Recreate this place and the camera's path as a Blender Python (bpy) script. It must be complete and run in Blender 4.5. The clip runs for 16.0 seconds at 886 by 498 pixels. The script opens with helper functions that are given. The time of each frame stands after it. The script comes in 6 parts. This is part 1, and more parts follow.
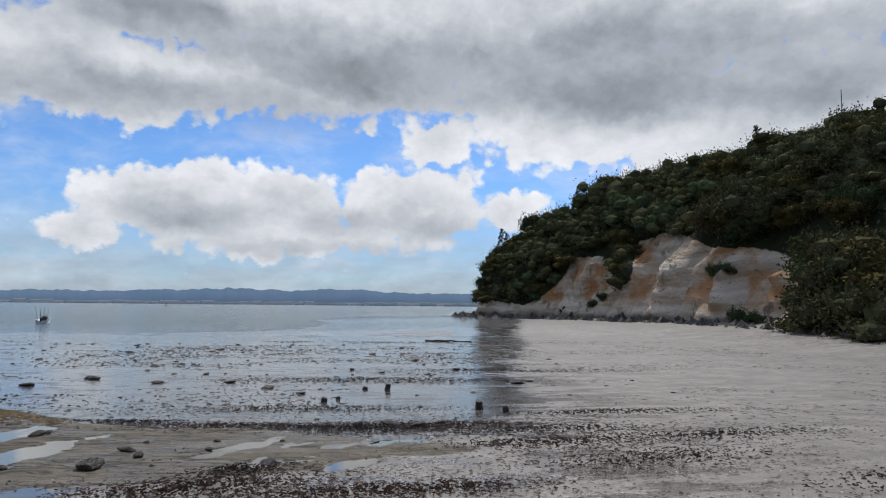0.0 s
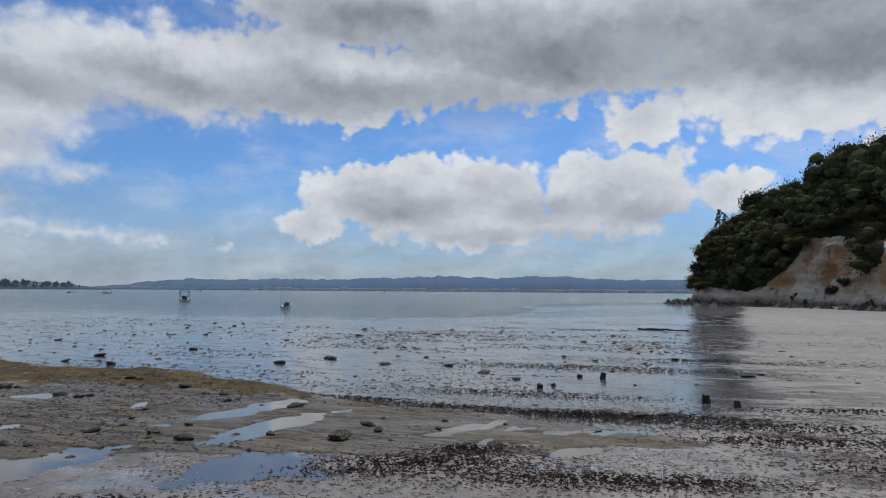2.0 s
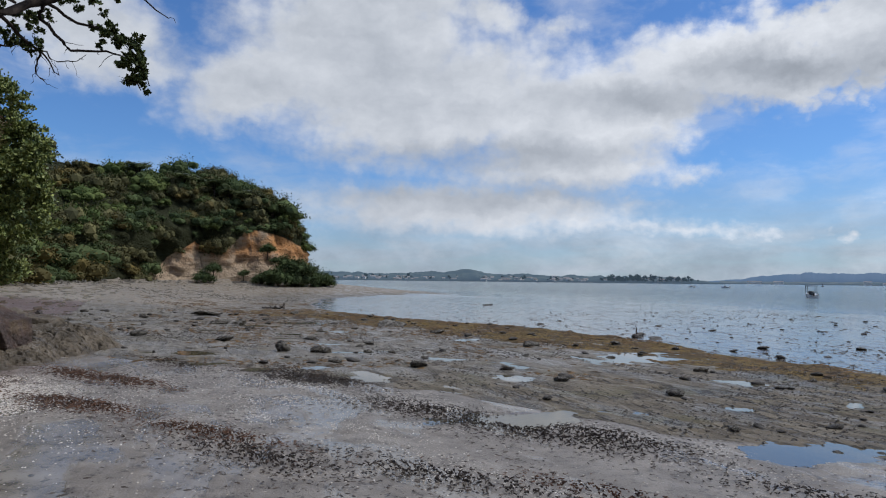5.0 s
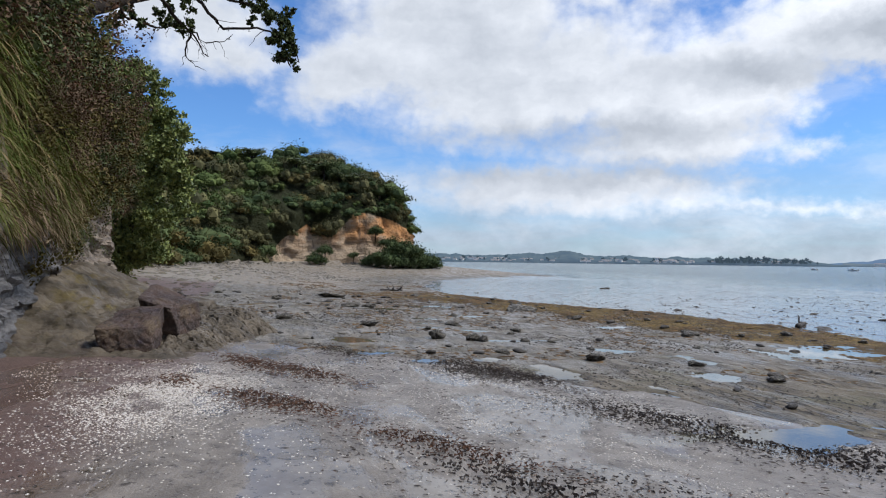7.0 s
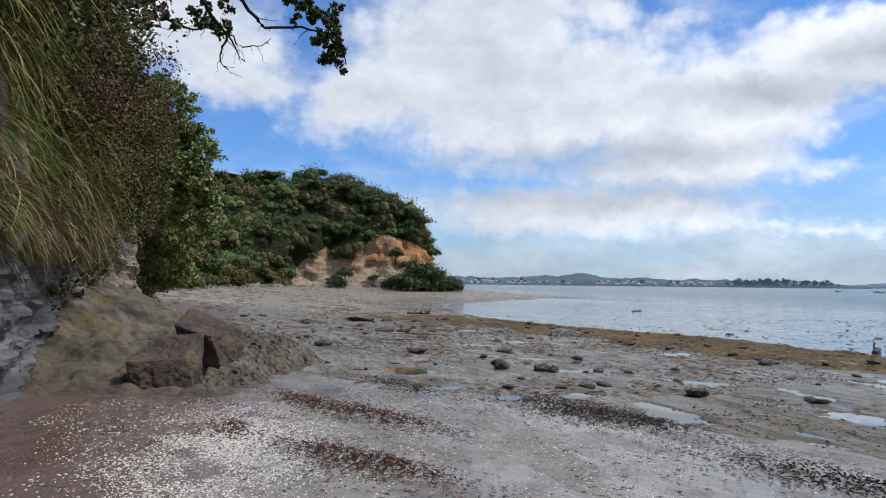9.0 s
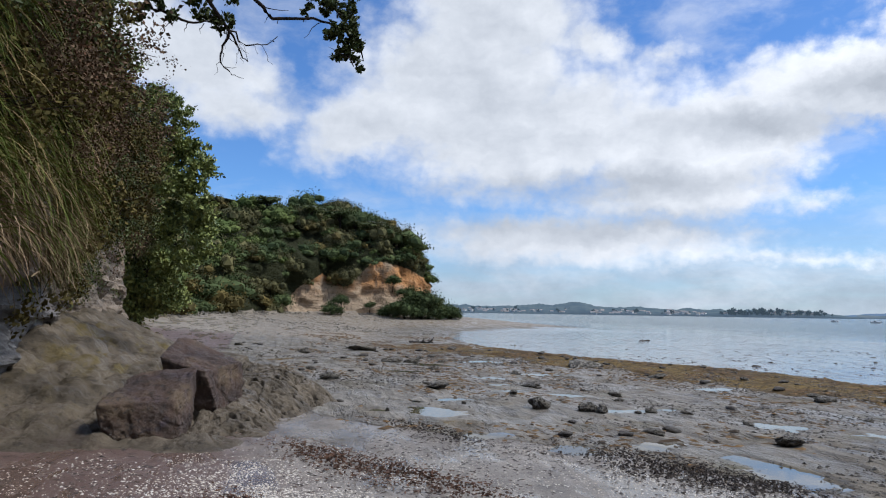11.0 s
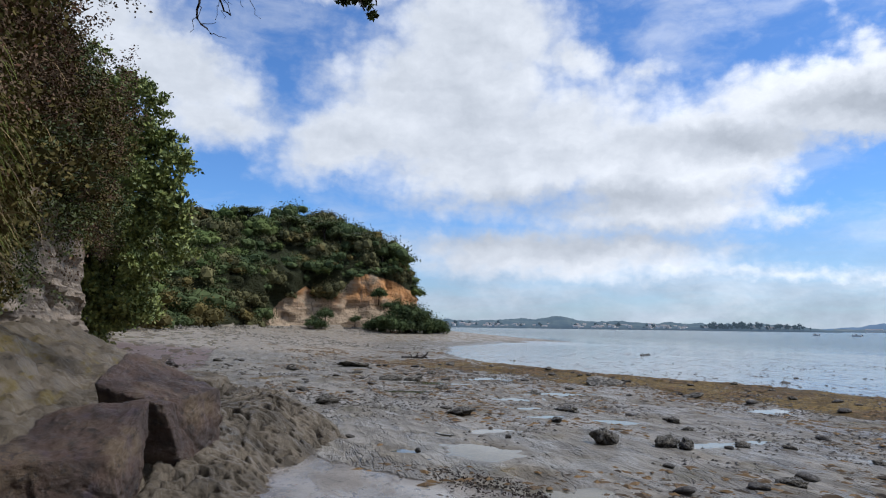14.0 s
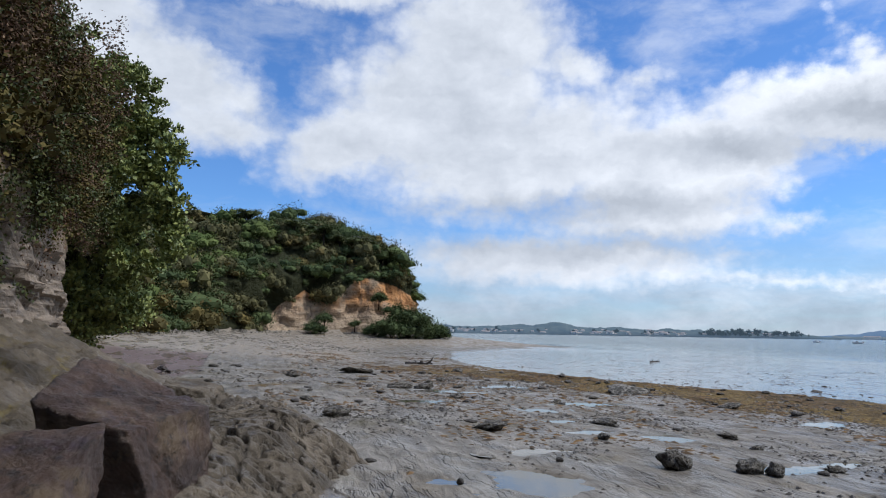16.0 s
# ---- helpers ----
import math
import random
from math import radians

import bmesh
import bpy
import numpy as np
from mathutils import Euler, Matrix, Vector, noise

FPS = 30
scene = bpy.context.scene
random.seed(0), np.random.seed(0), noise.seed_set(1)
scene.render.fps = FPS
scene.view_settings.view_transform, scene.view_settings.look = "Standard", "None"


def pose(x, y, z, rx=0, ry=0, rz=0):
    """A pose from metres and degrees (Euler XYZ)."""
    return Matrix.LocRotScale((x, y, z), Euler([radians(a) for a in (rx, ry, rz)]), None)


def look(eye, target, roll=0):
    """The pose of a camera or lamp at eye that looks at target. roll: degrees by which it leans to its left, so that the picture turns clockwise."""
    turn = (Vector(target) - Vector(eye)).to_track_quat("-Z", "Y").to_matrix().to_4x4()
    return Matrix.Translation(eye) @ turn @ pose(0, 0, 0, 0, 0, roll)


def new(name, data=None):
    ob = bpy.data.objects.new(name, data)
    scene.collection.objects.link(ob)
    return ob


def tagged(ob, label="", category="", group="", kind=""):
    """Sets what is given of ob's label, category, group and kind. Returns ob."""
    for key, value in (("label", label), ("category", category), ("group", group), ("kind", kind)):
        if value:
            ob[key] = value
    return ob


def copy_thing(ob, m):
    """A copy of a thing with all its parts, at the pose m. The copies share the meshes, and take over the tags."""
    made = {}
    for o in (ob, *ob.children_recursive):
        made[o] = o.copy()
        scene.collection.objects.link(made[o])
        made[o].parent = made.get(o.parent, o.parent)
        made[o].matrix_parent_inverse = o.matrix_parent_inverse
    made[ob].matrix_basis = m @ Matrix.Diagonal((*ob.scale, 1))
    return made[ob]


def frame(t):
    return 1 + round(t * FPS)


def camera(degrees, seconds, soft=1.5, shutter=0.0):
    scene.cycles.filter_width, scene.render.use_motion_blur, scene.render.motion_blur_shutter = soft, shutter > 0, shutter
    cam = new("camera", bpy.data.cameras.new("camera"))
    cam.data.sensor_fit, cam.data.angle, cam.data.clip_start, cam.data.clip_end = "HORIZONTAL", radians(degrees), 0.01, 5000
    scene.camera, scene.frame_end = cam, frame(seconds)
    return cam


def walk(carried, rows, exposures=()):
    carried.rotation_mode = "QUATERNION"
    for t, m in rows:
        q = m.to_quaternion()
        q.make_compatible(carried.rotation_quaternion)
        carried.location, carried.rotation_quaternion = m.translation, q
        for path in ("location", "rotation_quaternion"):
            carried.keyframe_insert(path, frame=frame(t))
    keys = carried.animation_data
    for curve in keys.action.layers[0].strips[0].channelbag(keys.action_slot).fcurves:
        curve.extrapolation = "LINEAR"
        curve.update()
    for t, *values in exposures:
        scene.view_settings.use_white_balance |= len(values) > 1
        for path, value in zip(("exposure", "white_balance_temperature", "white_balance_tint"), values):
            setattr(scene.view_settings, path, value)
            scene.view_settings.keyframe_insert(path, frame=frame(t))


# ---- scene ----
cam = camera(67.9, 16.0, 1.1)
METRES, EYE, TILT, LEAN, TURN = 11.6, 1.5, -2.7, -1.0, 0.0
ROWS = [
    (0.0, 0.0, 0.0, 0.0, 0.06, 7.65, 0.46),
    (0.5, -0.0071, -0.0003, 0.0006, 2.23, 7.33, 0.53),
    (1.0, -0.0112, -0.001, 0.0008, 6.95, 7.26, 0.4),
    (1.5, -0.0124, -0.0013, 0.0009, 12.28, 6.48, 0.12),
    (2.0, -0.0156, -0.002, 0.0003, 17.72, 6.55, -0.29),
    (2.5, -0.0195, -0.0029, -0.0008, 23.24, 5.56, -0.67),
    (3.0, -0.0265, -0.003, -0.0015, 31.12, 5.42, -0.87),
    (3.5, -0.0379, -0.0126, -0.003, 40.36, 5.32, -1.57),
    (4.0, -0.0542, -0.0363, -0.0026, 50.25, 6.01, -2.37),
    (4.5, -0.0794, -0.0548, -0.0048, 58.05, 4.16, -2.55),
    (5.0, -0.1095, -0.0781, -0.0057, 67.69, 4.67, -2.77),
    (7.5, -0.2843, -0.18, -0.0049, 77.02, 3.19, -3.22),
    (8.0, -0.3215, -0.1937, -0.0083, 78.2, 4.14, -3.41),
    (8.5, -0.3626, -0.2094, -0.0079, 78.18, 4.58, -3.45),
    (9.0, -0.3989, -0.2172, -0.0094, 77.41, 4.55, -3.03),
    (11.5, -0.5985, -0.2435, -0.014, 76.58, 7.53, -3.19),
    (12.0, -0.6367, -0.247, -0.0163, 75.69, 7.4, -2.92),
    (12.5, -0.6736, -0.2486, -0.0176, 76.22, 8.43, -3.11),
    (13.0, -0.7151, -0.2493, -0.0186, 75.6, 8.26, -2.88),
    (13.5, -0.7515, -0.2509, -0.0187, 75.24, 8.11, -2.88),
    (14.0, -0.7926, -0.2525, -0.0184, 75.33, 8.36, -3.14),
    (14.5, -0.8297, -0.2558, -0.019, 75.13, 8.66, -3.02),
    (15.0, -0.8667, -0.2545, -0.0207, 75.08, 8.27, -2.98),
    (15.5, -0.9011, -0.2571, -0.0214, 74.79, 8.54, -2.98),
    (16.0, -0.9316, -0.2573, -0.0221, 75.14, 8.86, -3.32),
]
EXPOSURES = [(0.0, -0.02, 6100, 10), (0.8, -0.1, 6050, 10), (1.5, -0.22, 6000, 10), (3.5, -0.33, 5950, 10), (4.5, -0.16, 5950, 10), (5.2, -0.02, 5950, 10), (7.3, 0.32, 5950, 10), (16.0, 0.28, 5850, 10)]
walk(cam, [(t, pose(0, 0, EYE, TILT, LEAN, TURN) @ pose(METRES * x, METRES * y, METRES * z, 90 + pitch, roll, yaw)) for t, x, y, z, yaw, pitch, roll in ROWS], EXPOSURES)

# ---- sky and light ----
SUN_AZ, SUN_EL = -12.0, 54.0        # degrees left of straight ahead (+y), and above the horizon
sun_way = Vector((-math.sin(radians(SUN_AZ)) * math.cos(radians(SUN_EL)),
                  math.cos(radians(SUN_AZ)) * math.cos(radians(SUN_EL)), math.sin(radians(SUN_EL))))
sun = new("sun", bpy.data.lights.new("sun", "SUN"))
sun.data.energy, sun.data.angle, sun.data.color = 3.0, radians(7), (1.0, 0.95, 0.88)
sun.matrix_world = look((0, 0, 300), Vector((0, 0, 300)) - sun_way)


class Nodes:
    """Short calls for building a node tree."""

    def __init__(self, tree):
        self.t = tree
        tree.nodes.clear()

    def add(self, kind, **sockets):
        n = self.t.nodes.new(kind)
        return n

    def put(self, sock, v):
        if hasattr(v, "is_output"):
            self.t.links.new(v, sock)
        else:
            sock.default_value = v

    def math(self, op, a, b=0.0, c=0.0, clamp=False):
        n = self.add("ShaderNodeMath")
        n.operation, n.use_clamp = op, clamp
        for s, v in zip(n.inputs, (a, b, c)):
            self.put(s, v)
        return n.outputs[0]

    def vmath(self, op, a, b=(0, 0, 0), scale=1.0):
        n = self.add("ShaderNodeVectorMath")
        n.operation = op
        self.put(n.inputs[0], a)
        self.put(n.inputs[1], b)
        if op == "SCALE":
            self.put(n.inputs["Scale"], scale)
        return n.outputs["Value"] if op in ("LENGTH", "DOT_PRODUCT", "DISTANCE") else n.outputs[0]

    def ramp(self, v, a, b, lo=0.0, hi=1.0, smooth=True):
        n = self.add("ShaderNodeMapRange")
        n.interpolation_type = "SMOOTHSTEP" if smooth else "LINEAR"
        for i, x in enumerate((v, a, b, lo, hi)):
            self.put(n.inputs[i], x)
        return n.outputs[0]

    def noise(self, vec, scale, detail=4.0, rough=0.55, colour=False, distortion=0.0):
        n = self.add("ShaderNodeTexNoise")
        self.put(n.inputs["Vector"], vec)
        self.put(n.inputs["Scale"], scale)
        self.put(n.inputs["Detail"], detail)
        self.put(n.inputs["Roughness"], rough)
        self.put(n.inputs["Distortion"], distortion)
        return n.outputs["Color"] if colour else n.outputs[0]

    def cells(self, vec, scale, out="Distance", feature="F1"):
        n = self.add("ShaderNodeTexVoronoi")
        n.feature = feature
        self.put(n.inputs["Vector"], vec)
        self.put(n.inputs["Scale"], scale)
        return n.outputs[out]

    def mix(self, f, a, b):
        n = self.add("ShaderNodeMix")
        n.data_type = "RGBA"
        self.put(n.inputs[0], f)
        self.put(n.inputs[6], a if hasattr(a, "is_output") else (*a, 1))
        self.put(n.inputs[7], b if hasattr(b, "is_output") else (*b, 1))
        return n.outputs[2]

    def xyz(self, x, y, z=0.0):
        n = self.add("ShaderNodeCombineXYZ")
        for s, v in zip(n.inputs, (x, y, z)):
            self.put(s, v)
        return n.outputs[0]

    def split(self, v):
        n = self.add("ShaderNodeSeparateXYZ")
        self.put(n.inputs[0], v)
        return n.outputs


# Clouds: (degrees left of +y, degrees up, half width, half height, lean in degrees)
CLOUDS, GREYS = [], []


def cloud(*where):
    CLOUDS.append(where)


def shade(*where):
    GREYS.append(where)


cloud(-10, 26, 46, 9.0, 0); cloud(12, 19.5, 16, 4.2, 0); cloud(30, 17.8, 14, 3.6, 6); cloud(-14, 17, 17, 5.5, 0)
cloud(-28, 14, 16, 7, 0); cloud(0.5, 13.8, 3.6, 2.2, 0); cloud(43, 17.0, 11, 3.0, 8); cloud(23, 8.2, 7.5, 3.3, 0)
cloud(15, 8.4, 8, 3.4, 0); cloud(2.5, 8.6, 7.5, 3.6, 0); cloud(29, 5.6, 3.6, 1.7, 0); cloud(14, 5.4, 15, 1.5, 0)
cloud(-6, 8, 4, 2.2, 0); cloud(5.2, 11.0, 2.2, 1.6, 0); cloud(-1.5, 10.8, 2.6, 1.5, 0); cloud(21, 10.4, 3.5, 1.4, 0)
cloud(55, 14.4, 12, 4.3, -4); cloud(68, 15.2, 13, 5.0, -10); cloud(75, 19, 11, 7, 0); cloud(72, 25, 8, 5, 0)
cloud(84, 16, 7, 3.2, -22); cloud(58, 9.6, 10, 2.0, 0); cloud(66, 6.2, 15, 2.2, 0); cloud(57, 12, 8, 3, 0)
cloud(46.6, 9.0, 1.6, 0.6, -12); cloud(58.3, 21.2, 1.7, 0.7, -4); cloud(99, 20.0, 8, 3.4, 14); cloud(95, 16.6, 5, 1.9, 0)
cloud(108, 23, 9, 4, 0); cloud(90, 30, 20, 3, 0); cloud(49, 4.6, 10, 0.42, 4); cloud(64, 22.3, 3.2, 1.6, 30)
cloud(-55, 20, 22, 11, 0); cloud(150, 25, 30, 9, 0); cloud(-110, 22, 35, 9, 0)
cloud(130, 50, 40, 12, 0); cloud(20, 45, 50, 10, 0); cloud(-60, 55, 50, 12, 0); cloud(19.5, 10.6, 3.4, 1.6, 0)
cloud(25, 23.5, 11, 4, 0)
shade(20, 16.2, 15, 1.8, 0); shade(2, 19.5, 12, 3.2, 0); shade(-16, 20, 14, 4, 0); shade(34, 15.6, 12, 1.4, 4)
shade(46, 14.6, 8, 1.4, 6); shade(22, 6.4, 4.5, 1.1, 0); shade(12, 4.6, 11, 0.5, 0); shade(-30, 19, 14, 3.5, 0)
shade(8, 6.8, 3, 1, 0); shade(0, 6.2, 4, 0.9, 0); shade(62, 10.6, 10, 0.8, 0); shade(60, 7.6, 12, 0.9, 0)
shade(22, 22, 16, 2.2, 0)


def cloud_sky():
    world = bpy.data.worlds.new("sky")
    scene.world = world
    world.use_nodes = True
    n = Nodes(world.node_tree)
    way = n.add("ShaderNodeTexCoord").outputs["Generated"]
    x, y, z = n.split(way)[:3]
    az = n.math("MULTIPLY", n.math("ARCTAN2", n.math("MULTIPLY", x, -1.0), y), 57.29578)
    el = n.math("MULTIPLY", n.math("ARCSINE", z), 57.29578)
    flat = n.xyz(az, el, 0.0)
    # coordinates bent by billows at three sizes
    wobble = n.vmath("SUBTRACT", n.noise(flat, 0.16, 3, 0.5, True), (0.5, 0.5, 0.5))
    fine = n.vmath("SUBTRACT", n.noise(flat, 0.75, 7, 0.6, True), (0.5, 0.5, 0.5))
    bent = n.vmath("ADD", n.vmath("ADD", flat, n.vmath("MULTIPLY", wobble, (4.5, 2.2, 0))), n.vmath("MULTIPLY", fine, (1.9, 1.7, 0)))

    def field(points, where):
        best = None
        for a, e, w, h, lean in points:
            m = n.add("ShaderNodeMapping")
            m.vector_type = "TEXTURE"
            n.put(m.inputs["Vector"], where)
            m.inputs["Location"].default_value = (a, e, 0)
            m.inputs["Rotation"].default_value = (0, 0, radians(lean))
            m.inputs["Scale"].default_value = (w, h, 1)
            d = n.math("MULTIPLY_ADD", n.vmath("LENGTH", m.outputs[0]), -min(h, 3.0), min(h, 3.0))
            best = d if best is None else n.math("SMOOTH_MAX", best, d, 0.5)
        return best

    # round billows at two sizes, and fine tatters
    lump = n.noise(n.vmath("MULTIPLY", flat, (0.55, 0.8, 1)), 0.9, 9, 0.6)
    heap = n.math("SUBTRACT", 0.42, n.cells(n.vmath("ADD", flat, n.vmath("MULTIPLY", fine, (1.2, 1.2, 0))), 0.42))
    puff = n.math("SUBTRACT", 0.42, n.cells(n.vmath("ADD", flat, n.vmath("MULTIPLY", fine, (0.9, 0.9, 0))), 1.15))
    billow = n.math("MULTIPLY", n.math("ADD", n.math("MULTIPLY", heap, 1.3), n.math("MULTIPLY", puff, 0.6)), n.ramp(az, 30, 55, 1.0, 0.45))
    solid = n.math("ADD", n.math("MULTIPLY_ADD", n.math("SUBTRACT", lump, 0.5), 1.7, billow), field(CLOUDS, bent))
    soft = n.ramp(az, 26, 60, 0.34, 1.15)
    cover = n.ramp(solid, n.math("MULTIPLY", soft, -1.0), soft)
    wisp = n.math("MULTIPLY", n.ramp(n.noise(n.vmath("ADD", n.vmath("MULTIPLY", flat, (0.10, 0.22, 1)), n.vmath("MULTIPLY", wobble, (0.5, 0.5, 0))), 1.0, 7, 0.6), 0.42, 0.75), 0.45)
    cover = n.math("MAXIMUM", cover, wisp)
    # low haze of far cloud
    veil = n.math("MULTIPLY", n.ramp(el, 1.0, 10.0, 0.86, 0.0), n.ramp(n.noise(n.vmath("MULTIPLY", flat, (0.12, 0.7, 1)), 1.0, 5, 0.55), 0.3, 0.65, 0.6, 1.0))
    grey = n.ramp(field(GREYS, bent), -1.6, 1.3)
    relief = n.noise(n.vmath("ADD", n.vmath("MULTIPLY", flat, (0.35, 0.6, 1)), n.vmath("MULTIPLY", fine, (0.5, 0.7, 0))), 0.6, 7, 0.6)
    thick = n.ramp(solid, 0.0, 2.6)
    value = n.math("SUBTRACT", 1.06, n.math("MULTIPLY", grey, n.ramp(az, 10, 45, 0.42, 0.36)))
    value = n.math("MULTIPLY", value, n.ramp(relief, 0.3, 0.72, 0.84, 1.06, False))
    value = n.math("SUBTRACT", value, n.math("MULTIPLY", thick, n.ramp(az, 36, 60, 0.24, 0.10)))
    value = n.math("MULTIPLY", value, n.ramp(billow, -0.5, 0.6, 0.90, 1.07, False))
    value = n.math("MULTIPLY", value, n.ramp(az, 40, 75, 0.98, 0.74))
    tint = n.mix(n.ramp(value, 0.35, 0.95), (0.90, 0.94, 1.0), (1.0, 0.99, 0.98))
    cloud = n.vmath("SCALE", tint, scale=n.math("MULTIPLY", value, 9.2))
    haze = n.vmath("SCALE", (0.80, 0.88, 0.98), scale=n.ramp(relief, 0.3, 0.7, 4.3, 5.7))
    sky = n.add("ShaderNodeTexSky")
    sky.sky_type, sky.sun_disc = "NISHITA", False
    sky.sun_elevation, sky.sun_rotation = radians(SUN_EL), radians(-SUN_AZ)
    sky.air_density, sky.dust_density, sky.ozone_density = 1.0, 0.4, 2.5
    blue = n.vmath("MULTIPLY", sky.outputs[0], (0.64, 0.87, 1.15))
    behind = n.mix(veil, blue, haze)
    final = n.mix(cover, behind, cloud)
    bg = n.add("ShaderNodeBackground")
    n.put(bg.inputs[0], final)
    bg.inputs[1].default_value = 0.1
    n.t.links.new(bg.outputs[0], n.add("ShaderNodeOutputWorld").inputs[0])
    world.cycles.sampling_method, world.cycles.sample_map_resolution = "MANUAL", 512


cloud_sky()

# ---- materials ----
def material(name, build):
    m = bpy.data.materials.new(name)
    m.use_nodes = True
    n = Nodes(m.node_tree)
    b = n.add("ShaderNodeBsdfPrincipled")
    place = n.add("ShaderNodeTexCoord").outputs["Object"]
    build(n, b, place)
    n.t.links.new(b.outputs[0], n.add("ShaderNodeOutputMaterial").inputs[0])
    return m


def bump(n, b, height, strength, distance):
    k = n.add("ShaderNodeBump")
    k.inputs["Strength"].default_value, k.inputs["Distance"].default_value = strength, distance
    n.put(k.inputs["Height"], height)
    n.put(b.inputs["Normal"], k.outputs[0])


def world_place(n):
    return n.add("ShaderNodeNewGeometry").outputs["Position"]


def attribute(n, name):
    a = n.add("ShaderNodeAttribute")
    a.attribute_name = name
    return a.outputs["Fac"]


def chance(n, per_piece=False):
    return n.add("ShaderNodeNewGeometry").outputs["Random Per Island"] if per_piece else n.add("ShaderNodeObjectInfo").outputs["Random"]


def shore_material(n, b, p):
    p = world_place(n)
    big, mid, fine = n.noise(p, 0.35, 4), n.noise(p, 2.2, 6, 0.6), n.noise(p, 22, 5, 0.65)
    grains = n.cells(p, 70)
    shelf, weed, shell, flat, sand = (attribute(n, k) for k in ("shelf", "weed", "shell", "mudflat", "brown"))
    # damp grey sand
    c = n.mix(n.ramp(mid, 0.3, 0.7), (0.125, 0.106, 0.086), (0.23, 0.200, 0.166))
    c = n.mix(n.math("MULTIPLY", sand, n.ramp(big, 0.2, 0.45)), c, n.mix(mid, (0.085, 0.052, 0.042), (0.13, 0.085, 0.068)))
    c = n.mix(n.ramp(fine, 0.55, 0.75, 0, 0.6), c, (0.30, 0.28, 0.25))
    c = n.mix(n.ramp(n.noise(p, 9, 6, 0.75), 0.54, 0.64, 0, 0.85), c, (0.035, 0.026, 0.02))
    # broken shell
    fleck = n.math("MULTIPLY", n.ramp(n.cells(p, 75), 0.22, 0.38, 1, 0), n.ramp(n.math("ADD", shell, n.math("MULTIPLY", n.math("SUBTRACT", mid, 0.5), 1.1)), 0.25, 0.75))
    c = n.mix(fleck, c, n.mix(n.cells(p, 75, "Color"), (0.42, 0.38, 0.32), (0.66, 0.63, 0.58)))
    # wave-cut mudstone
    streak = n.noise(n.vmath("MULTIPLY", p, (0.8, 2.6, 1)), 1.6, 7, 0.6, distortion=0.6)
    stone = n.mix(n.ramp(streak, 0.3, 0.7), (0.078, 0.062, 0.042), (0.172, 0.142, 0.098))
    stone = n.mix(n.ramp(n.noise(p, 0.8, 5, 0.6), 0.52, 0.66, 0, 0.6), stone, (0.10, 0.09, 0.043))
    stone = n.mix(n.ramp(n.noise(p, 6, 6, 0.7), 0.55, 0.66, 0, 0.8), stone, (0.035, 0.03, 0.024))
    shelfy = n.ramp(n.math("ADD", shelf, n.math("MULTIPLY", n.math("SUBTRACT", mid, 0.5), 0.5)), 0.35, 0.6)
    crack = n.noise(n.vmath("MULTIPLY", n.vmath("ADD", p, n.xyz(n.math("MULTIPLY", n.split(p)[1], 0.6), 0.0, 0.0)), (0.35, 1.5, 1)), 0.9, 5, 0.6)
    crack = n.ramp(n.math("ABSOLUTE", n.math("SUBTRACT", crack, 0.5)), 0.004, 0.016, 1.0, 0.0)
    stone = n.mix(n.math("MULTIPLY", crack, 0.8), stone, (0.028, 0.022, 0.016))
    # paler grey towards -x: the shelf's wet sheen put into its colour
    sheen_grey = n.math("MULTIPLY", n.ramp(n.split(p)[0], -10.0, -17.0), n.ramp(n.noise(p, 0.9, 6, 0.6), 0.36, 0.56, 0.25, 0.9))
    stone = n.mix(sheen_grey, stone, n.mix(n.ramp(streak, 0.3, 0.7), (0.125, 0.112, 0.094), (0.255, 0.235, 0.205)))
    c = n.mix(shelfy, c, stone)
    c = n.mix(n.ramp(n.math("ADD", attribute(n, "pale"), n.math("MULTIPLY", n.math("SUBTRACT", big, 0.5), 0.7)), 0.3, 0.7), c, n.mix(mid, (0.18, 0.152, 0.118), (0.30, 0.26, 0.21)))
    # wet mud
    mud = n.mix(n.ramp(big, 0.3, 0.7), (0.075, 0.066, 0.058), (0.12, 0.107, 0.095))
    mud = n.mix(n.ramp(n.noise(n.vmath("MULTIPLY", p, (0.7, 1.8, 1)), 3.0, 7, 0.7), 0.60, 0.70, 0, 0.8), mud, (0.03, 0.024, 0.02))
    muddy = n.ramp(n.math("ADD", flat, n.math("MULTIPLY", n.math("SUBTRACT", mid, 0.5), 0.4)), 0.3, 0.7)
    c = n.mix(muddy, c, mud)
    # brown weed on the ledge
    tuft = n.noise(p, 7, 7, 0.7)
    kelp = n.mix(n.ramp(tuft, 0.3, 0.7), (0.040, 0.026, 0.010), (0.205, 0.135, 0.040))
    kelp = n.mix(n.ramp(n.noise(p, 0.5, 4), 0.45, 0.62, 0, 0.75), kelp, (0.05, 0.032, 0.014))
    kelpy = n.ramp(n.math("ADD", weed, n.math("MULTIPLY", n.math("SUBTRACT", n.noise(p, 1.1, 6, 0.65), 0.5), 2.6)), 0.54, 0.72)
    c = n.mix(kelpy, c, kelp)
    n.put(b.inputs["Base Color"], c)
    # wetness: films of water in the low places
    film = n.ramp(n.noise(n.vmath("MULTIPLY", p, (0.55, 1.5, 1)), 0.9, 5, 0.55, distortion=0.4), 0.48, 0.56)
    film = n.math("MULTIPLY", film, n.ramp(n.split(p)[0], 1.0, 6.0, 1.0, 0.3))
    dry = n.math("MULTIPLY_ADD", n.math("SUBTRACT", 1.0, film), 0.32, 0.09)
    rough = n.math("ADD", dry, n.math("MULTIPLY", fine, 0.18))
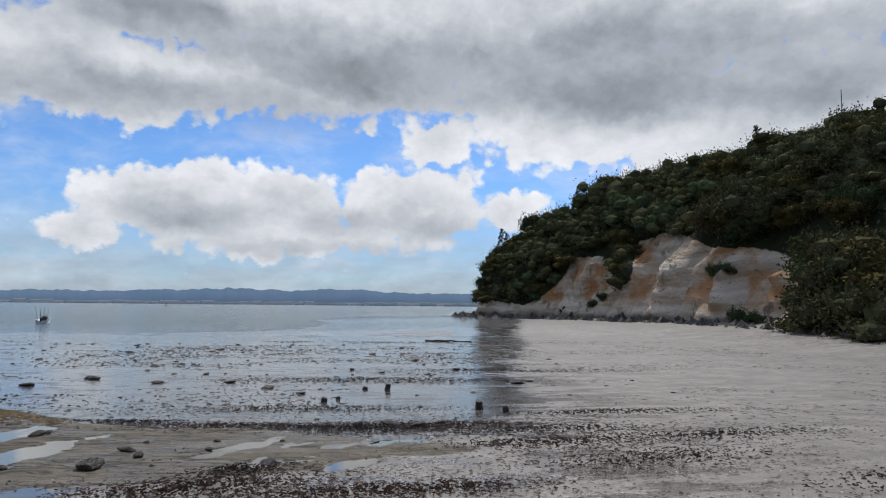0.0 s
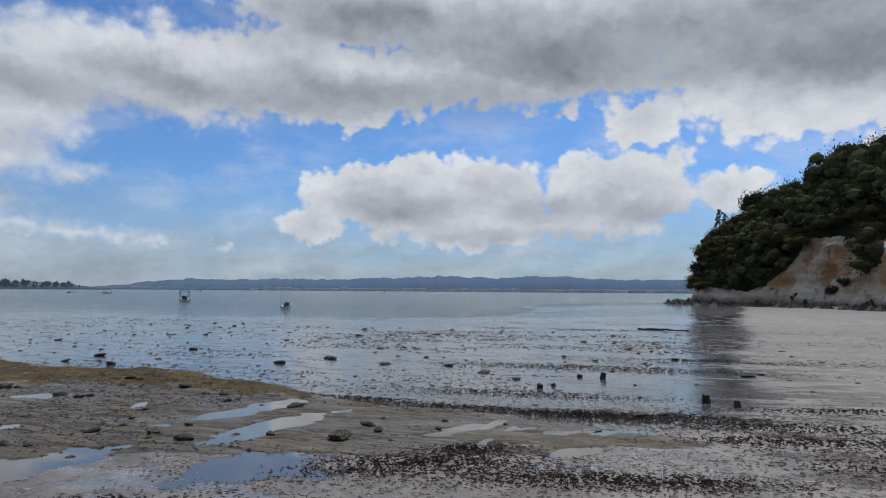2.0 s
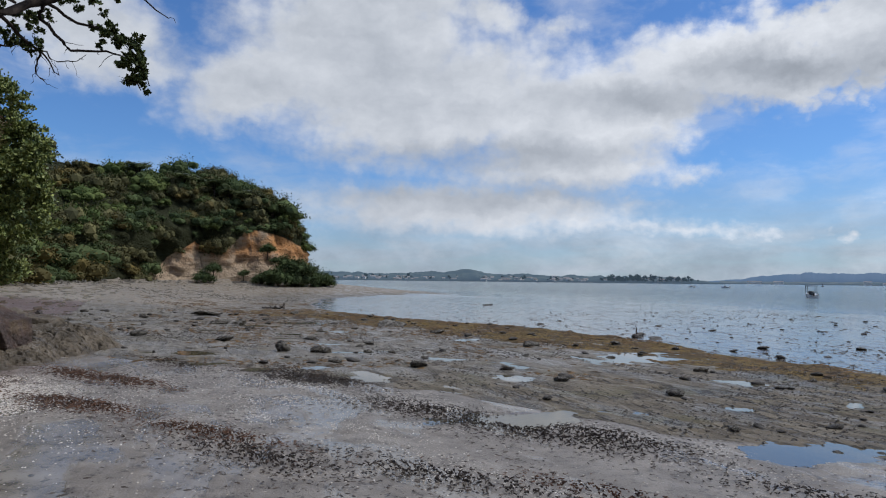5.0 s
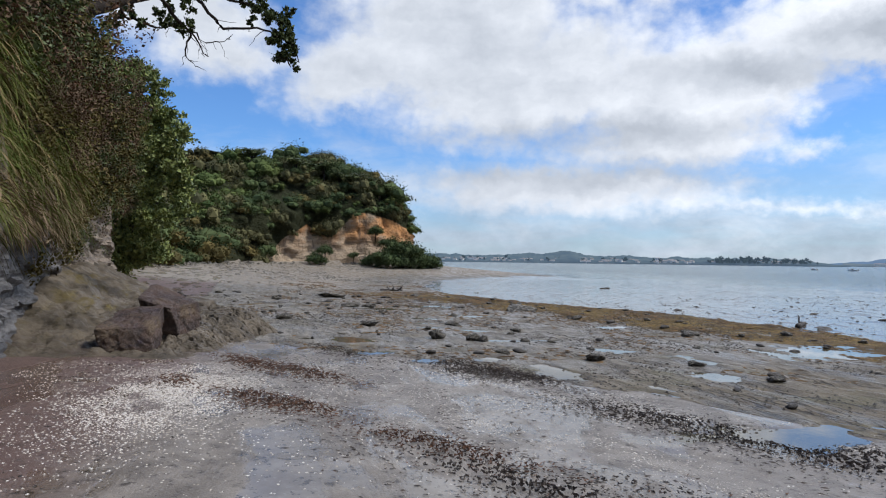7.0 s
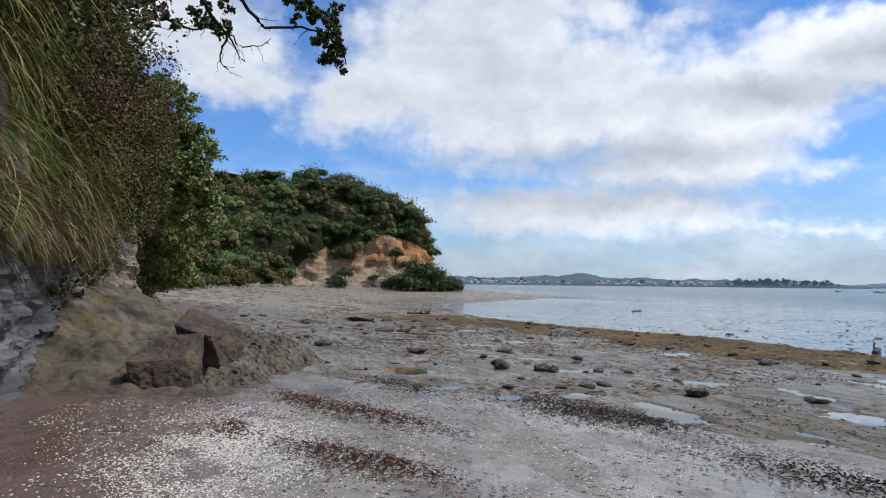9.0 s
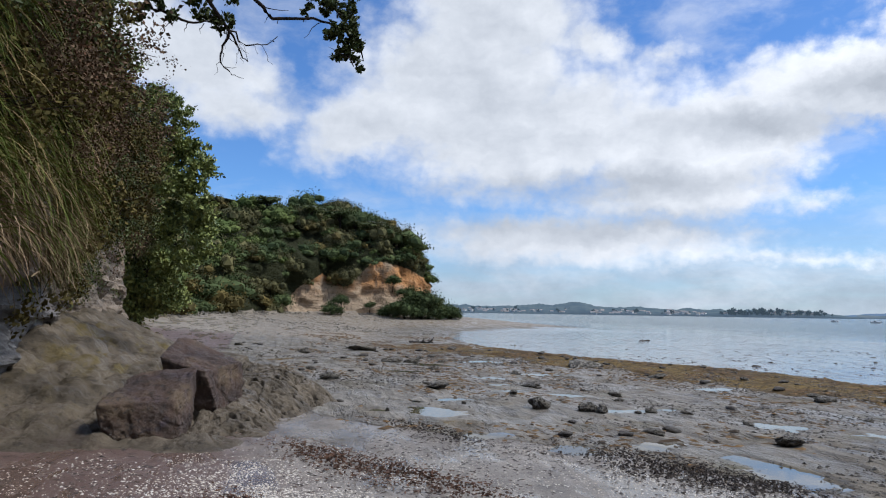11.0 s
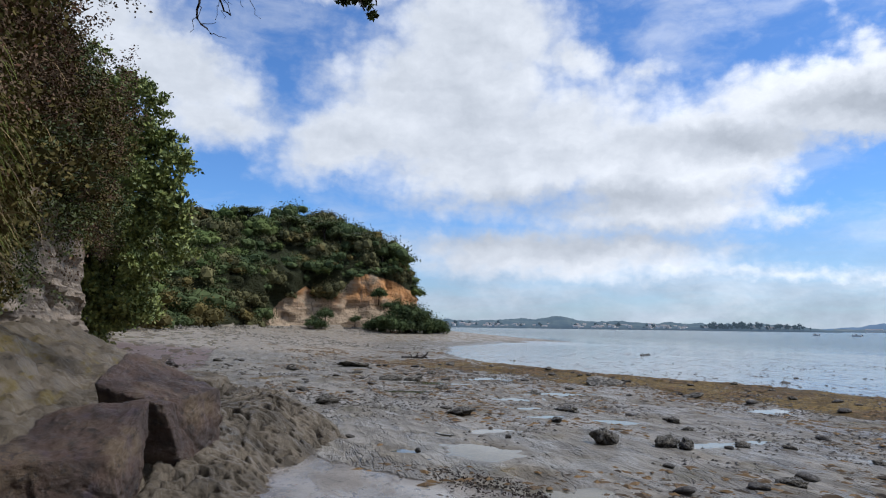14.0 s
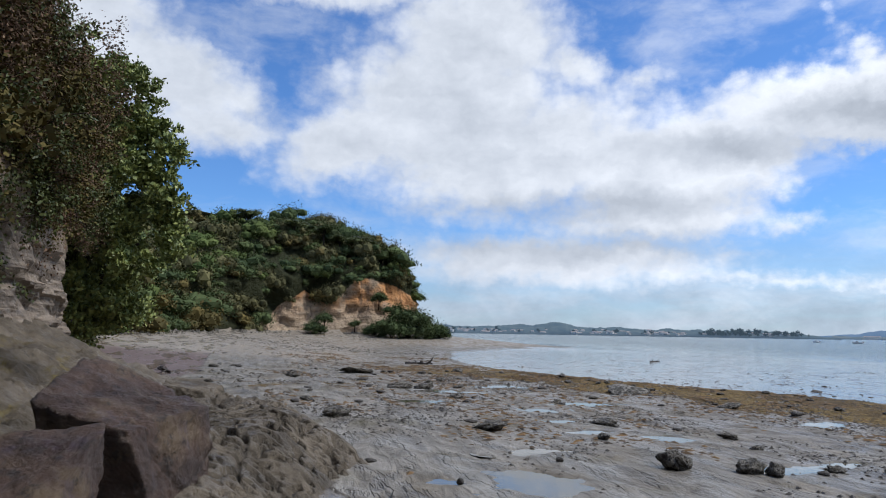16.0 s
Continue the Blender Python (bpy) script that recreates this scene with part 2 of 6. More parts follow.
    rough = n.math("MAXIMUM", rough, n.math("MULTIPLY", n.math("MAXIMUM", kelpy, n.math("MULTIPLY", fleck, 0.9)), 0.6))
    wetmud = n.math("MULTIPLY_ADD", n.ramp(n.noise(n.vmath("MULTIPLY", p, (0.5, 1.6, 1)), 1.4, 7, 0.65), 0.5, 0.64), 0.30, 0.05)
    rough = n.add_mix(shelfy, rough, n.math("MULTIPLY_ADD", fine, 0.35, n.math("MULTIPLY_ADD", film, -0.28, 0.42)))
    rough = n.math("MAXIMUM", rough, n.math("MULTIPLY", kelpy, 0.75))
    rough = n.add_mix(muddy, rough, wetmud)
    n.put(b.inputs["Roughness"], rough)
    n.put(b.inputs["Specular IOR Level"], n.math("MULTIPLY_ADD", n.math("MAXIMUM", shelfy, attribute(n, "pale")), -0.30, 0.45))
    h = n.math("ADD", n.math("MULTIPLY", fine, 0.5), n.math("MULTIPLY", n.noise(p, 60, 3), 0.5))
    h = n.math("ADD", h, n.math("MULTIPLY", fleck, 0.6))
    h = n.math("ADD", h, n.math("MULTIPLY", n.math("MULTIPLY", kelpy, tuft), 3.0))
    h = n.math("ADD", h, n.math("MULTIPLY", n.math("MULTIPLY", shelfy, n.math("SUBTRACT", streak, n.math("MULTIPLY", crack, 0.25))), 6.0))
    h = n.math("MULTIPLY", h, n.math("SUBTRACT", 1.0, n.math("MULTIPLY", n.math("MAXIMUM", n.math("MULTIPLY", film, n.math("SUBTRACT", 1.0, shelfy)), muddy), 0.86)))
    bump(n, b, h, 0.8, 0.02)


def add_mix(self, f, a, b):
    m = self.add("ShaderNodeMix")
    self.put(m.inputs[0], f)
    self.put(m.inputs[2], a)
    self.put(m.inputs[3], b)
    return m.outputs[0]


Nodes.add_mix = add_mix


def sea_material(n, b, p):
    p = world_place(n)
    far = n.vmath("MULTIPLY", p, (0.55, 1.3, 1))
    n.put(b.inputs["Base Color"], n.mix(n.noise(p, 0.02, 4), (0.065, 0.090, 0.082), (0.095, 0.12, 0.105)))
    near = n.ramp(n.split(p)[1], 42, 95, 0.0, 1.0)
    n.put(b.inputs["Roughness"], n.math("MULTIPLY_ADD", near, 0.10, 0.06))
    b.inputs["IOR"].default_value = 1.33
    h = n.math("ADD", n.noise(far, 1.1, 5, 0.6), n.math("MULTIPLY", n.noise(far, 0.22, 3), 1.5))
    bump(n, b, n.math("MULTIPLY", h, n.math("MULTIPLY_ADD", near, 0.9, 0.10)), 0.7, 0.7)


def puddle_material(n, b, p):
    n.put(b.inputs["Base Color"], n.mix(n.noise(world_place(n), 1.5, 5), (0.07, 0.062, 0.045), (0.13, 0.115, 0.08)))
    b.inputs["Roughness"].default_value, b.inputs["IOR"].default_value = 0.02, 1.34
    bump(n, b, n.noise(world_place(n), 7, 2), 0.05, 0.01)


def stone_material(dark, light, wet=0.5, scale=6.0, crust=(0.3, 0.27, 0.22)):
    def build(n, b, p):
        p = n.vmath("ADD", p, n.xyz(n.math("MULTIPLY", chance(n), 37.0), 3.0, 5.0))
        c = n.mix(n.ramp(n.noise(p, scale, 6, 0.65), 0.3, 0.7), dark, light)
        c = n.mix(n.ramp(n.noise(p, scale * 5, 5, 0.7), 0.58, 0.70, 0, 0.7), c, crust)
        n.put(b.inputs["Base Color"], c)
        n.put(b.inputs["Roughness"], n.ramp(n.noise(p, scale * 0.7, 4), 0.3, 0.7, wet - 0.15, wet + 0.3))
        bump(n, b, n.math("ADD", n.noise(p, scale * 4, 8, 0.7), n.math("MULTIPLY", n.cells(p, scale * 6), 0.5)), 0.7, 0.03)
    return build


def oyster_material(n, b, p):
    p = n.vmath("ADD", p, n.xyz(n.math("MULTIPLY", chance(n), 37.0), 3.0, 5.0))
    bent = n.vmath("ADD", p, n.vmath("SCALE", n.noise(p, 9, 3, 0.6, True), scale=0.12))
    c = n.mix(n.ramp(n.noise(p, 5, 6, 0.65), 0.3, 0.7), (0.028, 0.023, 0.015), (0.10, 0.083, 0.055))
    edge = n.ramp(n.cells(bent, 9.0), 0.30, 0.52)
    c = n.mix(n.math("MULTIPLY", edge, n.ramp(n.noise(p, 4, 4), 0.36, 0.56)), c, n.mix(n.noise(p, 30, 3), (0.15, 0.13, 0.10), (0.34, 0.31, 0.26)))
    n.put(b.inputs["Base Color"], c)
    b.inputs["Roughness"].default_value = 0.7
    bump(n, b, n.math("ADD", n.math("MULTIPLY", edge, 1.2), n.noise(p, 22, 7, 0.75)), 1.0, 0.09)


def boulder_material(n, b, p):
    band = n.noise(n.vmath("MULTIPLY", p, (1.0, 1.0, 1.8)), 1.9, 7, 0.62)
    c = n.mix(n.ramp(band, 0.3, 0.7), (0.040, 0.023, 0.016), (0.108, 0.063, 0.041))
    c = n.mix(n.ramp(n.noise(p, 2.5, 5), 0.5, 0.66, 0, 0.8), c, (0.15, 0.105, 0.06))
    c = n.mix(n.ramp(n.noise(p, 11, 8, 0.78), 0.50, 0.62, 0, 0.8), c, (0.022, 0.017, 0.016))
    c = n.mix(n.ramp(n.noise(n.vmath("ADD", p, (3, 9, 4)), 8, 8, 0.78), 0.56, 0.66, 0, 0.55), c, (0.22, 0.16, 0.11))
    c = n.mix(n.ramp(n.noise(n.vmath("ADD", p, (7, 3, 1)), 3.5, 5, 0.65), 0.6, 0.7, 0, 0.55), c, (0.06, 0.04, 0.06))
    n.put(b.inputs["Base Color"], c)
    n.put(b.inputs["Roughness"], n.ramp(n.noise(p, 3, 4), 0.3, 0.7, 0.38, 0.75))
    bump(n, b, n.math("ADD", n.math("MULTIPLY", n.noise(p, 5, 8, 0.7), 2.0), n.noise(p, 26, 8, 0.75)), 0.9, 0.045)


def platform_material(n, b, p):
    p = world_place(n)
    c = n.mix(n.ramp(n.noise(p, 1.7, 7, 0.65), 0.3, 0.7), (0.062, 0.050, 0.035), (0.158, 0.128, 0.092))
    moss = n.math("MULTIPLY", n.ramp(n.noise(n.vmath("MULTIPLY", p, (0.5, 1.4, 1)), 1.6, 6, 0.7), 0.49, 0.60), attribute(n, "moss"))
    c = n.mix(moss, c, n.mix(n.noise(p, 9, 4), (0.075, 0.056, 0.018), (0.16, 0.12, 0.032)))
    c = n.mix(n.ramp(n.noise(p, 13, 8, 0.78), 0.56, 0.66, 0, 0.4), c, (0.20, 0.18, 0.15))
    c = n.mix(n.ramp(n.noise(n.vmath("ADD", p, (5, 2, 8)), 9, 8, 0.78), 0.54, 0.64, 0, 0.8), c, (0.024, 0.02, 0.017))
    c = n.mix(n.math("MULTIPLY", attribute(n, "rust"), n.ramp(n.noise(p, 2.6, 5), 0.45, 0.65, 0, 0.6)), c, (0.075, 0.055, 0.042))
    n.put(b.inputs["Base Color"], c)
    n.put(b.inputs["Roughness"], n.ramp(n.noise(p, 2.0, 5), 0.35, 0.6, 0.30, 0.8))
    b.inputs["Specular IOR Level"].default_value = 0.22
    bump(n, b, n.math("ADD", n.noise(p, 18, 8, 0.75), n.math("MULTIPLY", n.noise(p, 4, 6, 0.65), 2.0)), 0.9, 0.04)


def strata_material(n, b, p):
    p = world_place(n)
    x, y, z = n.split(p)[:3]
    layer = n.noise(n.xyz(n.math("MULTIPLY", x, 0.25), n.math("MULTIPLY", y, 0.25), n.math("MULTIPLY", z, 6.0)), 1.0, 6, 0.65)
    c = n.mix(n.ramp(layer, 0.32, 0.68), (0.05, 0.048, 0.05), (0.20, 0.19, 0.185))
    c = n.mix(n.ramp(x, -17.0, -20.5), c, n.mix(n.ramp(layer, 0.32, 0.68), (0.085, 0.063, 0.043), (0.26, 0.205, 0.15)))
    c = n.mix(n.ramp(n.noise(p, 3, 6, 0.65), 0.52, 0.68, 0, 0.7), c, (0.05, 0.045, 0.04))
    earth = n.ramp(n.math("ADD", n.math("SUBTRACT", z, n.ramp(x, -15, -20, 0.0, 1.2)), n.math("MULTIPLY", n.noise(p, 1.2, 4), 1.0)), 1.9, 2.6)
    c = n.mix(earth, c, n.mix(n.noise(p, 5, 5), (0.10, 0.07, 0.045), (0.22, 0.155, 0.10)))
    n.put(b.inputs["Base Color"], c)
    n.put(b.inputs["Roughness"], n.ramp(n.noise(p, 2, 4), 0.3, 0.7, 0.3, 0.8))
    bump(n, b, n.math("ADD", n.math("MULTIPLY", layer, 2.0), n.noise(p, 15, 7, 0.7)), 0.8, 0.05)


def bluff_material(warm):
    def build(n, b, p):
        p = world_place(n)
        x, y, z = n.split(p)[:3]
        bend = n.math("MULTIPLY_ADD", n.noise(p, 0.12, 4), 3.0, z)
        layer = n.noise(n.xyz(n.math("MULTIPLY", x, 0.06), n.math("MULTIPLY", y, 0.06), bend), 0.9, 7, 0.6)
        c = n.mix(n.ramp(layer, 0.3, 0.7), *(((0.23, 0.16, 0.10), (0.43, 0.335, 0.235)) if warm else ((0.46, 0.35, 0.235), (0.80, 0.69, 0.54))))
        ochre = n.math("MULTIPLY", n.ramp(n.noise(p, 0.22, 5, 0.6), 0.36 if warm else 0.45, 0.55 if warm else 0.62), n.ramp(bend, 2.0, 5.0) if not warm else n.ramp(bend, 4.0, 8.5))
        c = n.mix(n.math("MULTIPLY", ochre, 0.85), c, (0.46, 0.215, 0.075))
        runs = n.noise(n.vmath("MULTIPLY", p, (1.0, 1.0, 0.18)), 0.9, 6, 0.65)
        c = n.mix(n.ramp(runs, 0.56, 0.68, 0, 0.7), c, (0.15, 0.11, 0.08))
        c = n.mix(n.ramp(n.noise(p, 1.5, 6, 0.7), 0.57 if warm else 0.62, 0.68 if warm else 0.72, 0, 0.8), c, (0.07, 0.06, 0.035))
        c = n.mix(n.ramp(n.math("ADD", z, n.noise(p, 0.6, 4)), 0.5, 1.7, 0.85, 0.0), c, (0.10, 0.08, 0.06))
        c = n.mix(n.ramp(n.math("ADD", attribute(n, "bush"), n.math("MULTIPLY", n.math("SUBTRACT", n.noise(p, 0.9, 5), 0.5), 0.8)), 0.4, 0.6), c, (0.028, 0.030, 0.014))
        n.put(b.inputs["Base Color"], c)
        b.inputs["Roughness"].default_value = 0.9
        b.inputs["Specular IOR Level"].default_value = 0.1
        bump(n, b, n.math("ADD", n.math("MULTIPLY", layer, 1.4), n.noise(p, 1.8, 8, 0.65)), 0.9, 0.5)
    return build


def leaf_material(dark, light, dry=(0.10, 0.075, 0.03), dryness=0.015, gloss=0.65, shine=0.0):
    def build(n, b, p):
        r, t = chance(n, True), chance(n)
        c = n.mix(r, dark, light)
        c = n.mix(n.ramp(t, 0.0, 1.0, 0.0, 0.45, False), c, n.mix(r, (dark[0] * 0.8, dark[1] * 0.75, dark[2] * 1.1), (light[0] * 1.25, light[1] * 0.95, light[2])))
        c = n.mix(n.ramp(n.math("FRACT", n.math("MULTIPLY", r, 17.3)), 1.0 - dryness, 1.0 - dryness + 0.02), c, dry)
        n.put(b.inputs["Base Color"], c)
        b.inputs["Roughness"].default_value = gloss
        b.inputs["Specular IOR Level"].default_value = shine
    return build


def bark_material(n, b, p):
    c = n.mix(n.ramp(n.noise(n.vmath("MULTIPLY", p, (1, 1, 0.3)), 6, 7, 0.7), 0.3, 0.7), (0.014, 0.011, 0.010), (0.055, 0.044, 0.036))
    n.put(b.inputs["Base Color"], c)
    b.inputs["Roughness"].default_value = 0.9
    b.inputs["Specular IOR Level"].default_value = 0.1
    bump(n, b, n.noise(p, 18, 6, 0.7), 0.7, 0.02)


def plain(colour, rough=0.6, other=None, scale=3.0, per_piece=False):
    other = other or tuple(v * 0.65 for v in colour)

    def build(n, b, p):
        f = chance(n, True) if per_piece else n.ramp(n.noise(p, scale, 5, 0.6), 0.3, 0.7)
        n.put(b.inputs["Base Color"], n.mix(f, colour, other))
        b.inputs["Roughness"].default_value = rough
    return build


def haze_material(colour, other, glow, scale):
    """Land kilometres off, as backdrop: haze is put into its colour and glow."""
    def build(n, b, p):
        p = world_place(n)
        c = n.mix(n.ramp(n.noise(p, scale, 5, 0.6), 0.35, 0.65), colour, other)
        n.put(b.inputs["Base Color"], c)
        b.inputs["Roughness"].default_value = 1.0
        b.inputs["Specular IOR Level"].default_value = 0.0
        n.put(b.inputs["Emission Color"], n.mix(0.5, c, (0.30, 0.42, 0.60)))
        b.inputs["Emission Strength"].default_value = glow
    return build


M = {k: material(k, v) for k, v in {
    "shore": shore_material, "sea": sea_material, "puddle": puddle_material,
    "stone": stone_material((0.03, 0.025, 0.02), (0.085, 0.072, 0.058), 0.65),
    "crusted_stone": oyster_material,
    "boulder": boulder_material, "platform": platform_material, "strata": strata_material,
    "bluff_cream": bluff_material(False), "bluff_ochre": bluff_material(True),
    "leaf_bush": leaf_material((0.042, 0.060, 0.028), (0.095, 0.125, 0.052)),
    "leaf_dark": leaf_material((0.06, 0.062, 0.031), (0.13, 0.13, 0.06), dryness=0.015),
    "leaf_fresh": leaf_material((0.052, 0.078, 0.026), (0.12, 0.155, 0.052)),
    # the lighter leaf tone carries sunlit highlights in its colour
    "leaf_big": leaf_material((0.075, 0.112, 0.034), (0.25, 0.31, 0.09), gloss=0.5, shine=0.2),
    "leaf_olive": leaf_material((0.065, 0.06, 0.024), (0.13, 0.115, 0.042)),
    "leaf_coast": leaf_material((0.03, 0.042, 0.016), (0.10, 0.125, 0.04), gloss=0.5, shine=0.15),
    "leaf_brown": leaf_material((0.075, 0.055, 0.036), (0.17, 0.125, 0.082), (0.12, 0.065, 0.042), 0.10, 0.95),
    "grass": leaf_material((0.045, 0.065, 0.016), (0.17, 0.21, 0.055), (0.26, 0.19, 0.10), 0.24, 0.6),
    "straw": leaf_material((0.15, 0.108, 0.062), (0.38, 0.30, 0.19), (0.09, 0.06, 0.035), 0.2, 0.7),
    "bark": bark_material, "driftwood": plain((0.07, 0.058, 0.048), 0.8, (0.03, 0.025, 0.022), 8),
    "wrack": plain((0.035, 0.018, 0.012), 0.75, (0.115, 0.050, 0.022), per_piece=True),
    "wrack_dark": plain((0.018, 0.013, 0.011), 0.75, (0.055, 0.038, 0.027), per_piece=True),
    "kelp": plain((0.03, 0.018, 0.008), 0.85, (0.15, 0.082, 0.022), per_piece=True),
    "shell_bits": plain((0.62, 0.58, 0.52), 0.6, (0.36, 0.31, 0.25), per_piece=True),
    # far land and trees: haze painted into their colour, with a faint glow
    "far_hills": haze_material((0.045, 0.075, 0.11), (0.06, 0.085, 0.12), 0.42, 0.004),
    "far_plain": haze_material((0.05, 0.07, 0.075), (0.10, 0.11, 0.10), 0.30, 0.02),
    "suburb_land": haze_material((0.036, 0.052, 0.056), (0.062, 0.078, 0.072), 0.30, 0.03),
    "far_tree": haze_material((0.02, 0.032, 0.025), (0.04, 0.055, 0.035), 0.2, 0.1),
    "house_wall": plain((0.75, 0.74, 0.70), 0.8, (0.55, 0.54, 0.52), 0.3), "house_roof": plain((0.22, 0.20, 0.20), 0.8, (0.34, 0.30, 0.28), 0.1),
    "hull": plain((0.72, 0.73, 0.74), 0.35), "dark_gear": plain((0.03, 0.03, 0.035), 0.5), "canvas": plain((0.10, 0.12, 0.16), 0.8),
    "buoy": plain((0.06, 0.05, 0.05), 0.5), "inland": plain((0.05, 0.055, 0.025), 0.95, (0.03, 0.03, 0.015), 0.4),
}.items()}

# ---- shapes ----
rng = np.random.default_rng(7)


def lattice(ix, iy, seed):
    h = (ix.astype(np.int64) * 374761393 + iy.astype(np.int64) * 668265263 + seed * 144665) & 0x7FFFFFFF
    h = ((h ^ (h >> 13)) * 1274126177) & 0x7FFFFFFF
    return ((h ^ (h >> 16)) & 0xFFFF) / 65535.0


def smooth_noise(x, y, seed=0):
    ix, iy = np.floor(x), np.floor(y)
    fx, fy = x - ix, y - iy
    fx, fy = fx * fx * (3 - 2 * fx), fy * fy * (3 - 2 * fy)
    a, b = lattice(ix, iy, seed), lattice(ix + 1, iy, seed)
    c, d = lattice(ix, iy + 1, seed), lattice(ix + 1, iy + 1, seed)
    return a + (b - a) * fx + (c - a) * fy + (a - b - c + d) * fx * fy


def rough_noise(x, y, seed=0, octaves=4, gain=0.5):
    """Layers of noise, about -1 to 1."""
    x, y = np.asarray(x, float), np.asarray(y, float)
    total, size, norm = np.zeros(np.broadcast(x, y).shape), 1.0, 0.0
    for k in range(octaves):
        total = total + size * (smooth_noise(x * 2 ** k + 17.3 * k, y * 2 ** k - 9.1 * k, seed + k) * 2 - 1)
        norm += size
        size *= gain
    return total / norm * 1.6


def step(v, a, b):
    t = np.clip((np.asarray(v, float) - a) / (b - a), 0, 1)
    return t * t * (3 - 2 * t)


def over(a, b, k=0.2):
    return 0.5 * (a + b + np.sqrt((a - b) ** 2 + k * k))


def along(line, x, y):
    """Distance from each point to a line of points, signed (positive to the left of its run), and how far along it that is."""
    x, y = np.asarray(x, float), np.asarray(y, float)
    best, side, where = np.full(x.shape, 1e9), np.ones(x.shape), np.zeros(x.shape)
    run = 0.0
    for (ax, ay), (bx, by) in zip(line[:-1], line[1:]):
        dx, dy = bx - ax, by - ay
        ln = math.hypot(dx, dy)
        t = np.clip(((x - ax) * dx + (y - ay) * dy) / ln ** 2, 0, 1)
        d = np.hypot(x - ax - t * dx, y - ay - t * dy)
        near = d < best
        best = np.where(near, d, best)
        side = np.where(near, np.sign(dx * (y - ay) - dy * (x - ax)), side)
        where = np.where(near, run + t * ln, where)
        run += ln
    return best, side, where


def spot(line, run):
    """The point and the left-hand normal at a run along a line of points."""
    for (ax, ay), (bx, by) in zip(line[:-1], line[1:]):
        ln = math.hypot(bx - ax, by - ay)
        if run <= ln or (bx, by) == tuple(line[-1]):
            k = run / ln
            return ax + (bx - ax) * k, ay + (by - ay) * k, -(by - ay) / ln, (bx - ax) / ln
        run -= ln


def length(line):
    return sum(math.hypot(b[0] - a[0], b[1] - a[1]) for a, b in zip(line[:-1], line[1:]))


def rounded(line, rounds=3):
    for _ in range(rounds):
        out = [line[0]]
        for a, b in zip(line[:-1], line[1:]):
            out += [(a[0] * 0.75 + b[0] * 0.25, a[1] * 0.75 + b[1] * 0.25), (a[0] * 0.25 + b[0] * 0.75, a[1] * 0.25 + b[1] * 0.75)]
        line = out + [line[-1]]
    return line


def mesh(name, verts, faces, mat, smooth=False):
    me = bpy.data.meshes.new(name)
    me.from_pydata(np.asarray(verts).tolist() if isinstance(verts, np.ndarray) else verts, [], faces.tolist() if isinstance(faces, np.ndarray) else faces)
    me.materials.append(mat)
    if smooth:
        me.polygons.foreach_set("use_smooth", [True] * len(me.polygons))
    me.update()
    return me


def part(name, me, parent=None, label="", m=None):
    ob = new(name, me)
    if parent is not None:
        ob.parent = parent
    if m is not None:
        ob.matrix_basis = m
    if label:
        tagged(ob, label)
    return ob


def thing(name, label, category, group="", me=None, m=None, kind=""):
    ob = new(name, me)
    if m is not None:
        ob.matrix_basis = m
    return tagged(ob, label, category, group, kind)


def grid_faces(nu, nv):
    i = np.arange((nu - 1) * (nv - 1))
    a = (i // (nv - 1)) * nv + i % (nv - 1)
    return np.stack([a, a + nv, a + nv + 1, a + 1], 1)


def bm_mesh(name, bm, mat, smooth=True):
    me = bpy.data.meshes.new(name)
    bm.to_mesh(me)
    bm.free()
    me.materials.append(mat)
    if smooth:
        me.polygons.foreach_set("use_smooth", [True] * len(me.polygons))
    return me


# ---- the shore ----
SEA = -0.92
# foot of the headland across the bay, from its tip inwards, and of the one along the beach
FOOT_EAST = rounded([(60, 175), (25, 158), (4.5, 132), (8, 112), (14, 102), (20, 88), (25, 72), (28.5, 60), (29, 50), (27, 40), (34, 22), (46, 8), (40, -8), (20, -9)])
FOOT_WEST = rounded([(-34, -13), (-50, -14.5), (-64, -14), (-82, -12), (-94, -8), (-104, -3.6), (-108, 7), (-111, 14.6), (-114, 20.2), (-122, 24), (-140, 22), (-165, 14)])
PUDDLES = []


def pool(x, y, half_length, half_width, direction):
    PUDDLES.append((x, y, half_length, half_width, direction))


pool(-6.5, 9.8, 1.63, 0.36, 84); pool(-5.3, 8.1, 1.44, 0.29, 88); pool(-2.4, 8.8, 1.19, 0.52, 44); pool(-1.9, 8.2, 0.8, 0.31, 49)
pool(-1.2, 7.6, 0.6, 0.17, 50); pool(-6.2, 6.1, 0.29, 0.14, -71); pool(-4.0, 6.0, 0.91, 0.49, 53); pool(-9.0, 9.5, 0.48, 0.15, -75)
pool(-6.8, 7.5, 0.35, 0.18, 85); pool(-16.4, 11.1, 1.89, 1.02, -67); pool(-8.7, 7.0, 0.25, 0.22, 85); pool(-12.2, 5.5, 0.61, 0.49, 89)
pool(-10.8, 3.4, 0.3, 0.3, 63); pool(-8.6, 3.3, 1.08, 0.42, 88); pool(-6.3, 5.5, 0.92, 0.4, -89); pool(-2.8, 8.7, 0.95, 0.24, 71)
pool(-15.2, 6.4, 0.66, 0.63, 88); pool(-11.5, 9.9, 0.51, 0.44, 56); pool(-8.8, 9.5, 0.5, 0.12, -61); pool(-18.8, 0.5, 0.68, 0.24, -70)
pool(-17.9, 3.7, 1.09, 0.2, -71); pool(-20.9, 2.2, 0.62, 0.19, -68); pool(-20.4, 3.5, 0.47, 0.29, -70); pool(-22.9, 8.9, 0.67, 0.36, -79)
